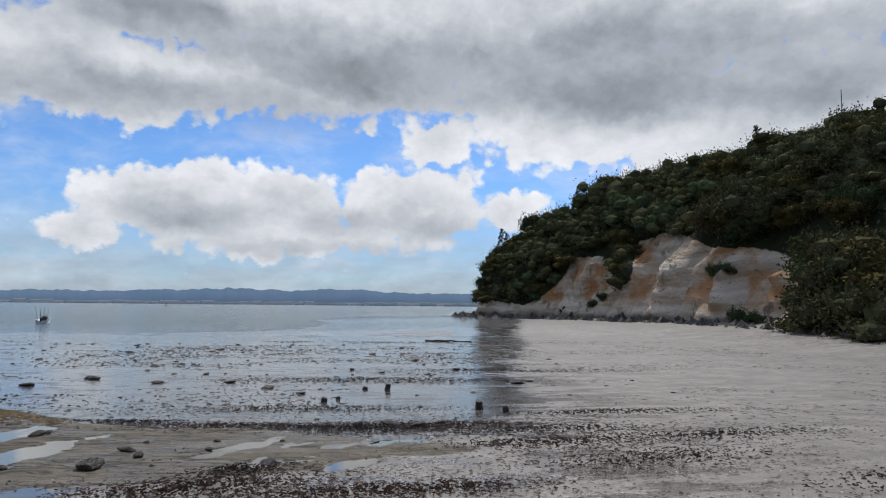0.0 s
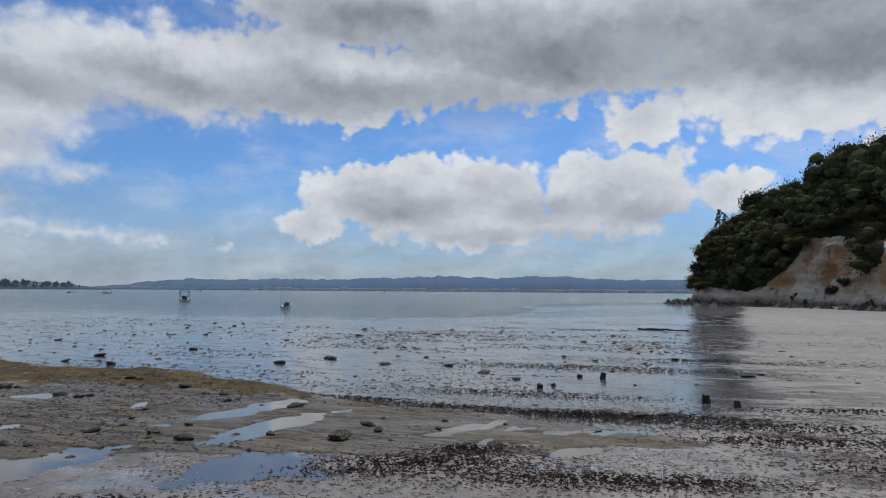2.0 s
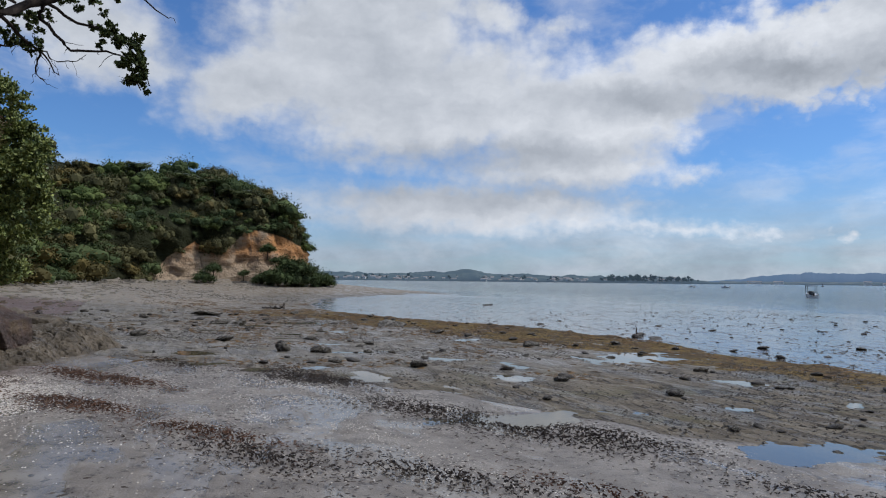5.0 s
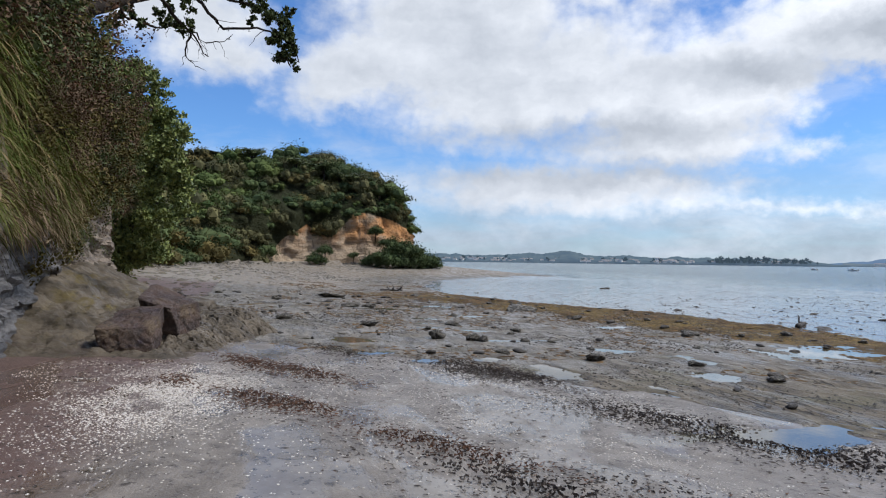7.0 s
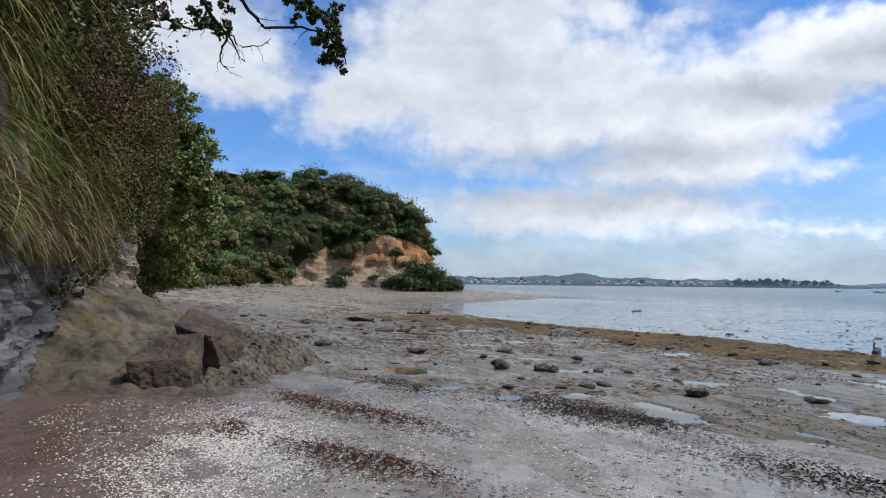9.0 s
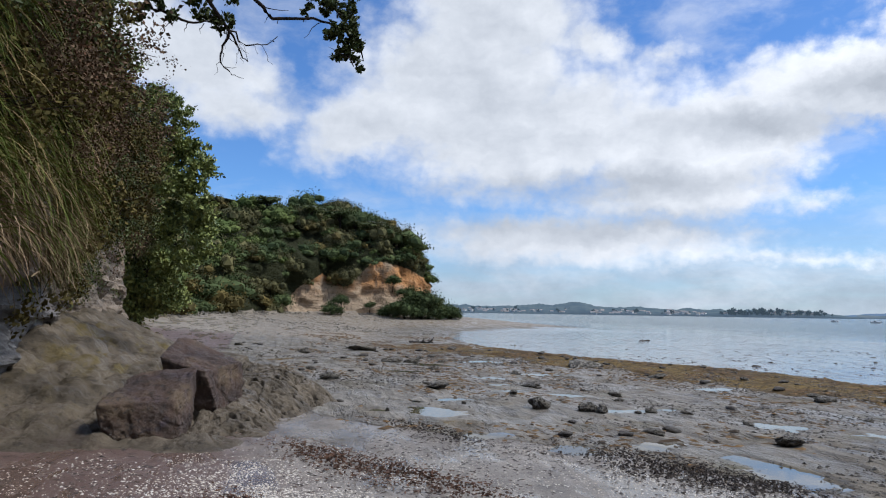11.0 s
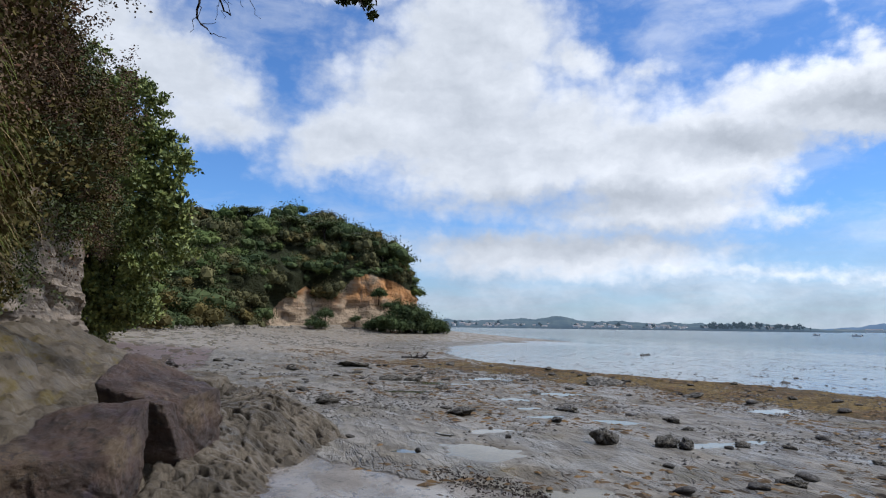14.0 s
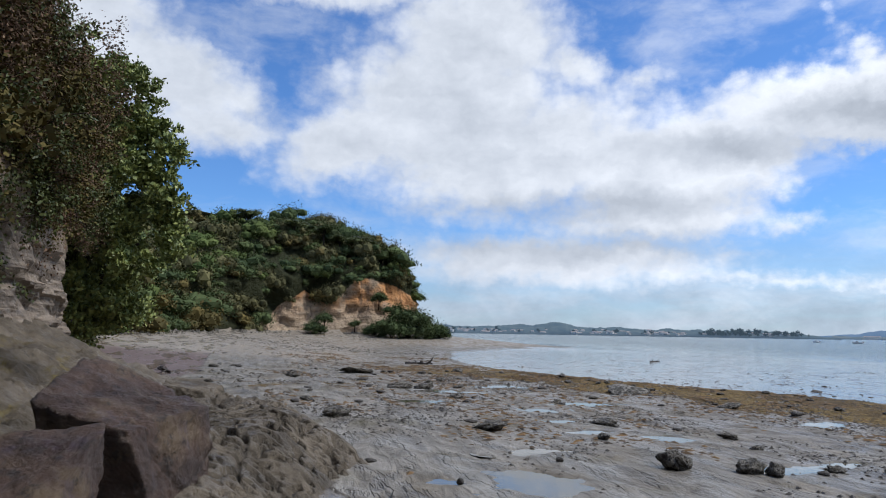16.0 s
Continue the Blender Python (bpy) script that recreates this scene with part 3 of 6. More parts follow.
pool(-17.2, -1.0, 0.59, 0.13, -45); pool(-22.5, 2.4, 0.51, 0.2, -62); pool(-16.9, -0.6, 0.58, 0.47, -55); pool(-14.8, -0.1, 0.37, 0.23, -71)
pool(-13.9, 0.6, 0.55, 0.26, -83); pool(-14.0, 2.0, 0.49, 0.42, 84); pool(-12.5, 2.4, 0.42, 0.69, 80); pool(-16.1, 5.2, 0.6, 0.39, -80)
pool(-15.0, 6.4, 0.33, 0.86, 68); pool(-12.4, 5.2, 0.36, 0.4, 80); pool(-20.4, 3.3, 0.36, 0.34, -72); pool(-11.1, 3.4, 0.38, 0.14, 19)
pool(-24.8, 3.0, 0.9, 0.4, -72); pool(-27, 5.2, 1.1, 0.5, -75); pool(-30, 2.4, 1.0, 0.5, -75); pool(-26, 0.6, 0.8, 0.35, -70)
pool(-0.6, 9.6, 0.9, 0.3, 40); pool(-33, 5, 1.3, 0.6, -75)


def ledge_y(x):
    return np.interp(x, [-105, -90, -75, -60, -52, -45, -38, -33, -28, -22, -16, -12, -9, -6.3, -3, 1],
                     [44, 26, 15, 10.5, 9.2, 9.2, 10.8, 12.8, 15, 15.5, 14.8, 15, 13.5, 11.4, 10.4, 9.0])


def sand_y(x):
    """Where the sand gives way to the rock shelf."""
    return 8.3 + 0.52 * np.maximum(x, -22.0) - 2.3 * step(-x, 13.5, 16.0)


def zones(x, y):
    wob = rough_noise(x * 0.35, y * 0.35, 3) * 0.6 + rough_noise(x * 1.3, y * 1.3, 5) * 0.25
    e, s = ledge_y(x), sand_y(x)
    shelf = step(e - y + wob * 0.8, -0.25, 0.35) * step(y - s + wob * 0.9, -0.5, 0.5) * step(2.2 - x + wob, 0, 2.5)
    inner = np.interp(x, [-70, -40, -29, -20, -17, -10, -6.5], [-2, 4.2, 8.6, 10.4, 11.4, 11.6, 11.2])
    weed = shelf * step(y - inner + wob * 1.2, -1.0, 1.2) * step(-5.8 - x, 0, 0.8)
    shell = np.exp(-((y - s + 0.9 + wob) / 0.55) ** 2) * 0.62 * step(4 - x, 0, 6)
    shell = np.maximum(shell, 0.75 * np.exp(-(((x + 10.6) * 0.8 + (y + 3.1) * 0.3) / 1.5) ** 2 - ((y + 3.1) / 0.75) ** 2))
    shell = np.maximum(shell, 0.28 * step(x, -2, 4) * step(14 - y, 0, 6))
    shell = np.maximum(shell, (0.32 + 0.2 * wob) * step(-6 - x, 0, 4) * step(s - 0.8 - y, 0, 1.0))
    shell = np.maximum(shell, 0.45 * np.exp(-((y - s + 3.4 + wob) / 0.5) ** 2))
    shell = shell * (1 - 0.8 * step(-x, 12.8, 14.6))
    flat = np.maximum(step(y - e - wob, -0.2, 0.5) * step(1.5 - x, 0, 3), step(y - (10.5 + 0.55 * np.maximum(x, 0)) - wob * 1.4, -1.5, 2.5))
    brown = step(-2.0 - y + wob * 0.6, 0.4, 1.6) * step(-5 - x, 0, 3)
    flat = flat * (1 - shelf) * (1 - step(x + wob, -2 + 0.09 * y, 2 + 0.14 * y))
    weed = np.maximum(weed * (0.35 + 0.65 * step(x, -52, -38)), 0.36 * step(-x, 20, 30) * step(y, -5.5, -2.5) * step(e - y, 0, 2))
    return shelf, weed, shell, flat, brown


def base_height(x, y):
    plane = 0.0175 * x - 0.0472 * y
    bed = -0.82 - 0.0034 * np.maximum(y - 18, 0)
    z = over(np.maximum(plane, -6), bed, 0.16)
    e = ledge_y(x)
    wob = rough_noise(x * 0.35, y * 0.35, 3) * 0.5
    inside = step(e - y + wob, -0.25, 0.3) * step(y - sand_y(x), -2.0, 1.5) * step(2.2 - x, 0, 3.5)
    ledge = over(plane + 0.05 + 0.05 * step(e - y, 4, 0) * step(-5 - x, 0, 2), -0.74 + 0 * x, 0.12)
    z = z + (np.maximum(ledge, z) - z) * inside
    d, side, run = along(FOOT_WEST, x, y)
    foot = np.interp(run, [0, 14, 40, 110, 150], [0.1, 0.7, 1.0, 0.9, 0.2])
    z = over(z, np.where(side > 0, foot + 0.4, foot - 0.085 * d), 0.1)
    spit = np.exp(-((y - 24 - 0.9 * (x + 108)) / 3.5) ** 2) * step(x, -118, -108) * step(-76 - x, 0, 22)
    z = over(z, -1.0 + 0.35 * spit, 0.05)
    d, side, run = along(FOOT_EAST, x, y)
    foot = np.interp(run, [0, 60, 110, 150, 220], [-0.6, -0.42, -0.15, 0.1, 0.8])
    z = over(z, np.where(side > 0, foot + 0.3, foot - np.interp(run, [140, 165], [0.024, 0.12]) * d), 0.12)
    return z


def height(x, y):
    x, y = np.asarray(x, float), np.asarray(y, float)
    level = base_height(x, y)
    z = level.copy()
    shelf, weed, shell, flat, brown = zones(x, y)
    near = step(60 - np.hypot(x + 8, y), 0, 30)
    strike = rough_noise(x * 0.45 + y * 0.25, y * 2.2 - x * 0.5, 11, 5, 0.55)
    z = z + near * shelf * (0.040 * strike - 0.03 * step(np.abs(rough_noise(x * 0.25 + y * 0.12, y * 0.9 - x * 0.2, 17, 3)), 0.09, 0.0) + 0.022 * np.abs(rough_noise(x * 1.6, y * 3.0, 23, 4)))
    z = z + near * weed * 0.05 * (0.5 + rough_noise(x * 1.4, y * 1.4, 31, 4))
    z = z + near * (1 - shelf) * (1 - flat) * (0.014 * rough_noise(x * 0.9, y * 0.9, 41, 5) + 0.03 * shell * (0.5 + rough_noise(x * 0.8, y * 0.8, 44, 3)))
    z = z + flat * 0.012 * rough_noise(x * 0.4, y * 0.8, 51, 4)
    for px, py, a, b, turn in PUDDLES:
        near = np.nonzero((np.abs(x - px) < 2.6 * (a + b)) & (np.abs(y - py) < 2.6 * (a + b)))
        if not len(near[0]):
            continue
        xx, yy, zz, bed = x[near], y[near], z[near], level[near]
        c, s = math.cos(radians(turn)), math.sin(radians(turn))
        u, v = (xx - px) * c + (yy - py) * s, -(xx - px) * s + (yy - py) * c
        r = np.sqrt((u / a) ** 2 + (v / b) ** 2) + 0.85 * rough_noise(xx * 2.0, yy * 2.0, 61, 5, 0.6)
        z[near] = zz + (np.where(r < 1.0, bed - 0.03 * (1 - np.clip(r, 0, 1) ** 2), bed + 0.016 * np.clip((r - 1) / 0.15, 0, 1)) - zz) * step(r, 2.5, 2.1)
    return z


def spaced(fine_a, fine_b, fine, outer_a, outer_b, growth=1.085):
    mid = list(np.arange(fine_a, fine_b, fine))
    left, right, s = [], [], fine
    v = fine_a
    while v > outer_a:
        s *= growth
        v -= s
        left.append(v)
    v, s = mid[-1], fine
    while v < outer_b:
        s *= growth
        v += s
        right.append(v)
    return np.array(left[::-1] + mid + right)


def build_shore():
    xs, ys = spaced(-24, 3.0, 0.075, -220, 160), spaced(-5.0, 10.0, 0.07, -60, 200)
    x, y = np.meshgrid(xs, ys, indexing="ij")
    x, y = x.ravel(), y.ravel()
    z = height(x, y)
    me = mesh("shore", np.stack([x, y, z], 1), grid_faces(len(xs), len(ys)), M["shore"], True)
    for name, value in zip(("shelf", "weed", "shell", "mudflat", "brown"), zones(x, y)):
        me.attributes.new(name, "FLOAT", "POINT").data.foreach_set("value", np.ascontiguousarray(value, np.float32))
    dw, sw, rw = along(FOOT_WEST, x, y)
    de, se, re = along(FOOT_EAST, x, y)
    pale = np.maximum(np.maximum(step(dw, 15, 7), 0.75 * step(dw, 36, 14)) * step(-x, 36, 56) * (1 - 0.45 * step(-z, 0.5, 0.75)), step(de, 16, 6) * step(de, 1.0, 3.0) * step(re, 60, 90) * 0.25)
    me.attributes.new("pale", "FLOAT", "POINT").data.foreach_set("value", np.ascontiguousarray(pale, np.float32))
    tagged(new("ground", me), "tidal shore of damp shelly sand, mudstone shelf and shining wet mud", "beach", kind="structure")
    # the sea: one sheet out to the horizon
    r = np.concatenate([[0], np.geomspace(20, 4800, 40)])
    a = np.linspace(0, 2 * math.pi, 97)[:-1]
    rr, aa = np.meshgrid(r[1:], a, indexing="ij")
    v = np.stack([rr.ravel() * np.cos(aa.ravel()), rr.ravel() * np.sin(aa.ravel()), np.full(rr.size, SEA)], 1)
    nr, na = len(r) - 1, len(a)
    f = [[i * na + j, (i + 1) * na + j, (i + 1) * na + (j + 1) % na, i * na + (j + 1) % na] for i in range(nr - 1) for j in range(na)]
    tagged(new("water", mesh("water", v, f, M["sea"], True)), "grey-green sea with small ripples reaching to the horizon", "sea", kind="structure")


build_shore()


def build_puddles():
    for px, py, a, b, turn in PUDDLES:
        k, c, s = 28, math.cos(radians(turn)), math.sin(radians(turn))
        ring = [(0.0, 0.0)] + [(f * 1.6 * (a + 0.05) * math.cos(2 * math.pi * i / k), f * 1.6 * (b + 0.04) * math.sin(2 * math.pi * i / k)) for f in (0.5, 1.0) for i in range(k)]
        x, y = np.array([px + u * c - v * s for u, v in ring]), np.array([py + u * s + v * c for u, v in ring])
        z = base_height(x, y) + 0.003
        faces = [[0, 1 + i, 1 + (i + 1) % k] for i in range(k)] + [[1 + i, 1 + k + i, 1 + k + (i + 1) % k, 1 + (i + 1) % k] for i in range(k)]
        me = mesh("puddle", np.stack([x - px, y - py, z - z[0]], 1), faces, M["puddle"], True)
        thing("puddle", "shallow film of seawater on the rock shelf reflecting the sky", "puddle", "pools on the rock shelf", me, Matrix.Translation((px, py, float(z[0]))))


build_puddles()

# ---- near cliff ----
CLIFF = rounded([(46, -14), (30, -10), (14, -8.5), (4, -8), (-3, -7.2), (-8, -6.0), (-11, -5.3), (-13, -5.4), (-15, -5.9), (-19, -6.7), (-24, -7.3), (-28.6, -7.5), (-31, -9), (-33, -12), (-37, -15)], 2)


RUN_GRASS, RUN_BARE = (min(range(int(length(CLIFF) * 10)), key=lambda k: abs(spot(CLIFF, k / 10)[0] - x)) / 10 for x in (-15.0, -20.0))


def cliff_out(run, h, x, y):
    """How far the face stands out beyond its foot line."""
    layer = np.floor((h + 0.03 * (run - RUN_GRASS)) / 0.15 + 1.5 * rough_noise(run * 0.3, h * 0.9, 70, 4))
    course = np.floor(run / (0.22 + 0.42 * lattice(layer, layer * 0, 72)) + 7 * lattice(layer, layer * 0 + 3, 73))
    ledge = 0.20 * (lattice(layer, layer * 0, 71) - 0.5) + 0.07 * (lattice(course, layer, 74) - 0.5) + 0.10 * rough_noise(run * 2.0, h * 4, 75, 5) + 0.22 * rough_noise(run * 0.7, h * 0.8, 76, 3)
    rock = ledge - 0.10 * h
    bank = 0.10 + 0.32 * rough_noise(run * 0.5, h * 0.6, 81, 4) - 0.16 * np.maximum(h - 2.4, 0) - 0.5 * np.maximum(h - 6.0, 0)
    return rock + (bank - rock) * step(h - 1.2 * step(run, RUN_GRASS, RUN_BARE) + 0.3 * rough_noise(run * 0.7, h, 85, 3), 1.5, 2.0)


def cliff_point(run, h):
    x, y, nx, ny = spot(CLIFF, run)
    o = float(cliff_out(np.array([run]), np.array([h]), None, None)[0])
    return Vector((x + nx * -o, y + ny * -o, h)), Vector((-nx, -ny, 0))


def build_cliff():
    total = length(CLIFF)
    runs, hs = np.arange(0, total, 0.085), np.concatenate([np.arange(-0.5, 2.2, 0.055), np.arange(2.2, 8.6, 0.2)])
    verts = []
    foot = [spot(CLIFF, r) for r in runs]
    for r, (x, y, nx, ny) in zip(runs, foot):
        o = cliff_out(np.full(len(hs), r), hs, x, y)
        verts += list(zip(x - nx * o, y - ny * o, hs))
    for (x, y, nx, ny) in foot:   # back edge
        verts.append((x + nx * 9, y + ny * 9, 9.5))
    nv = len(hs)
    faces = grid_faces(len(runs), nv)[:, ::-1].tolist()
    base = len(runs) * nv
    faces += [[i * nv + nv - 1, base + i, base + i + 1, (i + 1) * nv + nv - 1] for i in range(len(runs) - 1)]
    tagged(new("cliff_face", mesh("cliff_face", verts, faces, M["strata"], False)), "undercut bank of grey layered mudstone with brown earth above", "cliff", kind="structure")


build_cliff()


# ---- rock platform under the cliff ----
def platform_height(x, y):
    """Level of the rock: a slope down from the cliff's foot, and a low honeycombed nose before it."""
    bend = 0.16 * rough_noise(x * 0.9, y * 0.9, 91, 4)
    foot = np.interp(x, [-28, -24, -19, -15, -13, -11], [-7.5, -7.3, -6.7, -5.9, -5.4, -5.3])
    top = np.interp(x, [-31, -29, -26, -23, -19, -17, -15, -13, -11.8], [-0.4, 0.75, 1.22, 1.27, 1.2, 0.9, 0.36, -0.02, -0.3])
    wide = np.interp(x, [-28, -22, -19, -16, -14, -12], [2.2, 3.1, 3.2, 2.6, 2.2, 1.2])
    slope = top - np.maximum(top + 0.15, 0.1) * np.maximum((y - foot + bend) / wide, 0.0)
    front = np.interp(x, [-26, -22, -20, -18.7, -17.7, -16.5, -15, -13.6, -12.6], [-3.6, -2.5, -2.0, -1.86, -1.88, -2.4, -2.72, -2.9, -3.5])
    crest = np.interp(x, [-27, -24, -21, -18.6, -17.7, -16.4, -15.2, -14.2, -13.3, -12.4], [-0.5, -0.02, 0.22, 0.36, 0.44, 0.34, 0.13, 0.0, -0.08, -0.4])
    ground = base_height(x, y)
    k = np.clip((front - y + bend * 0.8) / 1.25, 0, 1)
    nose = ground - 0.12 + (crest - ground + 0.12) * np.sin(k * math.pi / 2) ** 0.85
    nose = nose - 0.10 * np.clip(front - 1.0 - y, 0, 1.5)
    return over(slope, nose, 0.10)


def pits(x, y, size, reach):
    """Honeycomb hollows, longer than wide, with sharp rims."""
    u, v = (x * 0.25 + y * 0.97) / size, (-x * 0.97 + y * 0.25) / (size * 0.8)
    iu, iv = np.floor(u), np.floor(v)
    best = np.full(x.shape, 9.0)
    for a in (-1, 0, 1):
        for b in (-1, 0, 1):
            cu, cv = iu + a, iv + b
            d = np.hypot(u - cu - 0.15 - 0.7 * lattice(cu, cv, 5), v - cv - 0.15 - 0.7 * lattice(cu, cv, 6)) / (0.2 + 0.75 * lattice(cu, cv, 7))
            best = np.minimum(best, d)
    return step(best, reach, reach * 0.82)


def build_platform():
    xs, ys = spaced(-19.6, -13.4, 0.021, -31, -11.6, 1.03), spaced(-4.1, -1.7, 0.019, -8.2, -0.9, 1.03)
    x, y = np.meshgrid(xs, ys, indexing="ij")
    x, y = x.ravel(), y.ravel()
    level, ground = platform_height(x, y), base_height(x, y)
    there = step(level - ground, -0.02, 0.10)
    nose = there * step(-14.0 - x, 0, 1.0) * step(x, -21, -19.0) * step(y, -4.3, -3.5)
    z = level + there * (0.09 * rough_noise(x * 0.9, y * 1.2, 101, 4, 0.5) + (1 - 0.8 * nose) * (0.035 * rough_noise(x * 3.5 + y, y * 5, 105, 4) - 0.12 * np.abs(rough_noise(x * 1.7 + y * 0.6, y * 2.6 - x * 0.4, 109, 4)) + 0.02))
    z = z - there * 0.05 * step(np.abs(rough_noise(x * 0.8 + y * 0.3, y * 1.5, 103, 3)), 0.10, 0.0)          # joints
    beds = (z + 0.18 * x + 0.25 * rough_noise(x * 0.5, y * 0.5, 97, 3)) / 0.16
    z = z + there * (1 - nose) * 0.05 * (step(beds - np.floor(beds), 0.0, 0.35) - 0.5)                          # worn beds
    bent_x, bent_y = x + 0.06 * rough_noise(x * 3, y * 3, 9, 3), y + 0.06 * rough_noise(x * 3, y * 3, 10, 3)
    where = step(rough_noise(x * 0.7, y * 0.9, 107, 3) - 0.35 * step(x, -16.5, -18.5), -0.55, -0.1)
    z = z - nose * where * (0.16 * pits(bent_x, bent_y, 0.20, 0.50) + 0.07 * pits(bent_x + 5, bent_y, 0.11, 0.42))
    z = z - 0.26 * np.exp(-(((x + 18.1) / 0.36) ** 2 + ((y + 2.72 - 0.2 * (x + 18.1)) / 0.11) ** 2))
    z = np.where(level < ground - 0.05, ground - 0.25, z)
    me = mesh("rock_platform", np.stack([x, y, z], 1), grid_faces(len(xs), len(ys)), M["platform"], True)
    moss = np.exp(-(((x + 19.5) / 3.4) ** 2) - ((y + 5.5) / 1.0) ** 2)
    rust = step(-11.5 - x, 0, 1) * step(x, -15.5, -14) * step(-3.8 - y, 0, 0.8)
    for name, value in (("moss", np.clip(moss * 1.4, 0, 1)), ("rust", rust)):
        me.attributes.new(name, "FLOAT", "POINT").data.foreach_set("value", np.ascontiguousarray(value, np.float32))
    tagged(new("rock_platform", me), "low grey rock platform, honeycombed by the sea and stained yellow with lichen", "rock", kind="structure")


build_platform()


# ---- headlands ----
def hill_height(d, run, seed, tall, cliff):
    h = np.interp(d, [0, 1.0, 2.6, 4.5, 9, 22, 45, 80], [0, 0.30 * cliff, 0.82 * cliff, cliff, cliff + 0.22 * (tall - cliff), cliff + 0.62 * (tall - cliff), tall, tall * 1.05])
    return h + 0.7 * rough_noise(run * 0.22, d * 0.22, seed, 4) * np.clip(d / 3, 0, 1)


def build_hill(name, line, inward, tall, cliff, seed, mat, label, edge, eye, depth=70.0):
    """A sheet that rises from the foot line: bare bluff below, wooded dome above. inward: the side of the line that is land."""
    total = length(line)
    runs = np.arange(0, total, 0.5)
    ds = np.concatenate([np.arange(0, 5, 0.14), np.geomspace(5, depth, 26)])
    verts = []
    for r in runs:
        x, y, nx, ny = spot(line, r)
        k = np.full(len(ds), r)
        z0 = float(base_height(np.array([x]), np.array([y]))[0]) - 0.4
        t, c = float(np.interp(r, *tall)), float(np.interp(r, *cliff))
        h = hill_height(ds, k, seed, t, c)
        gully = (2.2 * rough_noise(k * 0.3, h * 0.10, seed + 3, 5) + 0.9 * np.abs(rough_noise(k * 0.9, h * 0.25, seed + 7, 4))) * np.clip(ds / 2, 0, 1) * step(ds, 9, 3) + 0.6 * rough_noise(k * 0.4, h * 0.9, seed + 5, 4) * step(ds, 6, 2)
        o = (ds + gully) * inward
        verts += list(zip(x + nx * o, y + ny * o, z0 + h))
    f = grid_faces(len(runs), len(ds))
    if inward > 0:
        f = f[:, ::-1]
    me = mesh(name, verts, f, mat, True)
    v = np.array(verts)
    low = np.interp(np.degrees(np.arctan2(-(v[:, 0] - eye[0]), v[:, 1] - eye[1])), *edge)
    me.attributes.new("bush", "FLOAT", "POINT").data.foreach_set("value", np.ascontiguousarray(step(v[:, 2] - low, -0.6, 0.8), np.float32))
    tagged(new(name, me), label, "headland", kind="structure")


EAST_TALL, EAST_CLIFF = ([0, 40, 62, 90, 110, 140, 190, 260], [12, 16, 22.4, 27.2, 28.2, 27.8, 25, 20]), ([0, 50, 75, 90, 115, 135, 150, 190], [7, 9, 10, 10, 9.5, 8, 5, 5])
WEST_TALL, WEST_CLIFF = ([0, 30, 60, 85, 100, 115, 150], [13, 18, 21.5, 22.5, 22, 17, 8]), ([0, 55, 72, 82, 95, 103, 115], [5, 7, 9, 10.5, 11.5, 9.5, 6])
# lowest height at which bush grows on each bluff, by bearing (degrees left of +y) from a spot on the beach
EAST_EDGE = ([-40, -30, -29.2, -27.8, -25.4, -22.2, -19.2, -16.6, -15.7, -14.6, -13.8, -11, -10.2, -8.8, -7.1, -2.7, 2], [-1, -1, 3.0, 6.6, 7.6, 8.2, 11.2, 10.4, 4.4, 4.2, 8.6, 9.0, 5.5, 3.4, 1.6, 2.8, 2.8])
WEST_EDGE = ([70, 76.6, 78.1, 79.6, 81.5, 83, 85.4, 87.3, 89.3, 90.5, 91.5, 120], [-1, 1.0, 6.4, 8.0, 8.8, 9.2, 4.6, 6.8, 4.5, 2.4, -1, -1])
build_hill("headland_east", FOOT_EAST, 1, EAST_TALL, EAST_CLIFF, 201, M["bluff_cream"], "headland bluff of cream and ochre sandstone under dark bush", EAST_EDGE, (0, 0))
build_hill("headland_west", FOOT_WEST, 1, WEST_TALL, WEST_CLIFF, 301, M["bluff_ochre"], "headland bluff of pale sandstone stained orange under bush", WEST_EDGE, (-6, -2.8), 40.0)


# ---- distant shores ----
def ridge(name, near, az_a, az_b, outline, mat, label, rough=0.0, seed=0, deep=400.0):
    """A range of land seen over the water: outline gives degrees of height by degrees of bearing."""
    az = np.arange(az_a, az_b, 0.08)
    el = np.interp(az, [o[0] for o in outline], [o[1] for o in outline])
    el = el + rough * rough_noise(az * 0.9, az * 0 + 0.5, seed, 5, 0.6) * np.clip(el * 2, 0, 1)
    verts = []
    for a, e in zip(az, np.maximum(el, 0.01)):
        top = (near + deep * 0.5) * math.tan(radians(e))
        for d, k in ((near, -3.0), (near, 0.12 * top), (near + deep * 0.2, top * 0.55), (near + deep * 0.5, top), (near + deep, 0)):
            verts.append((-d * math.sin(radians(a)), d * math.cos(radians(a)), k))
    tagged(new(name, mesh(name, verts, grid_faces(len(az), 5), mat, True)), label, "far shore", kind="structure")


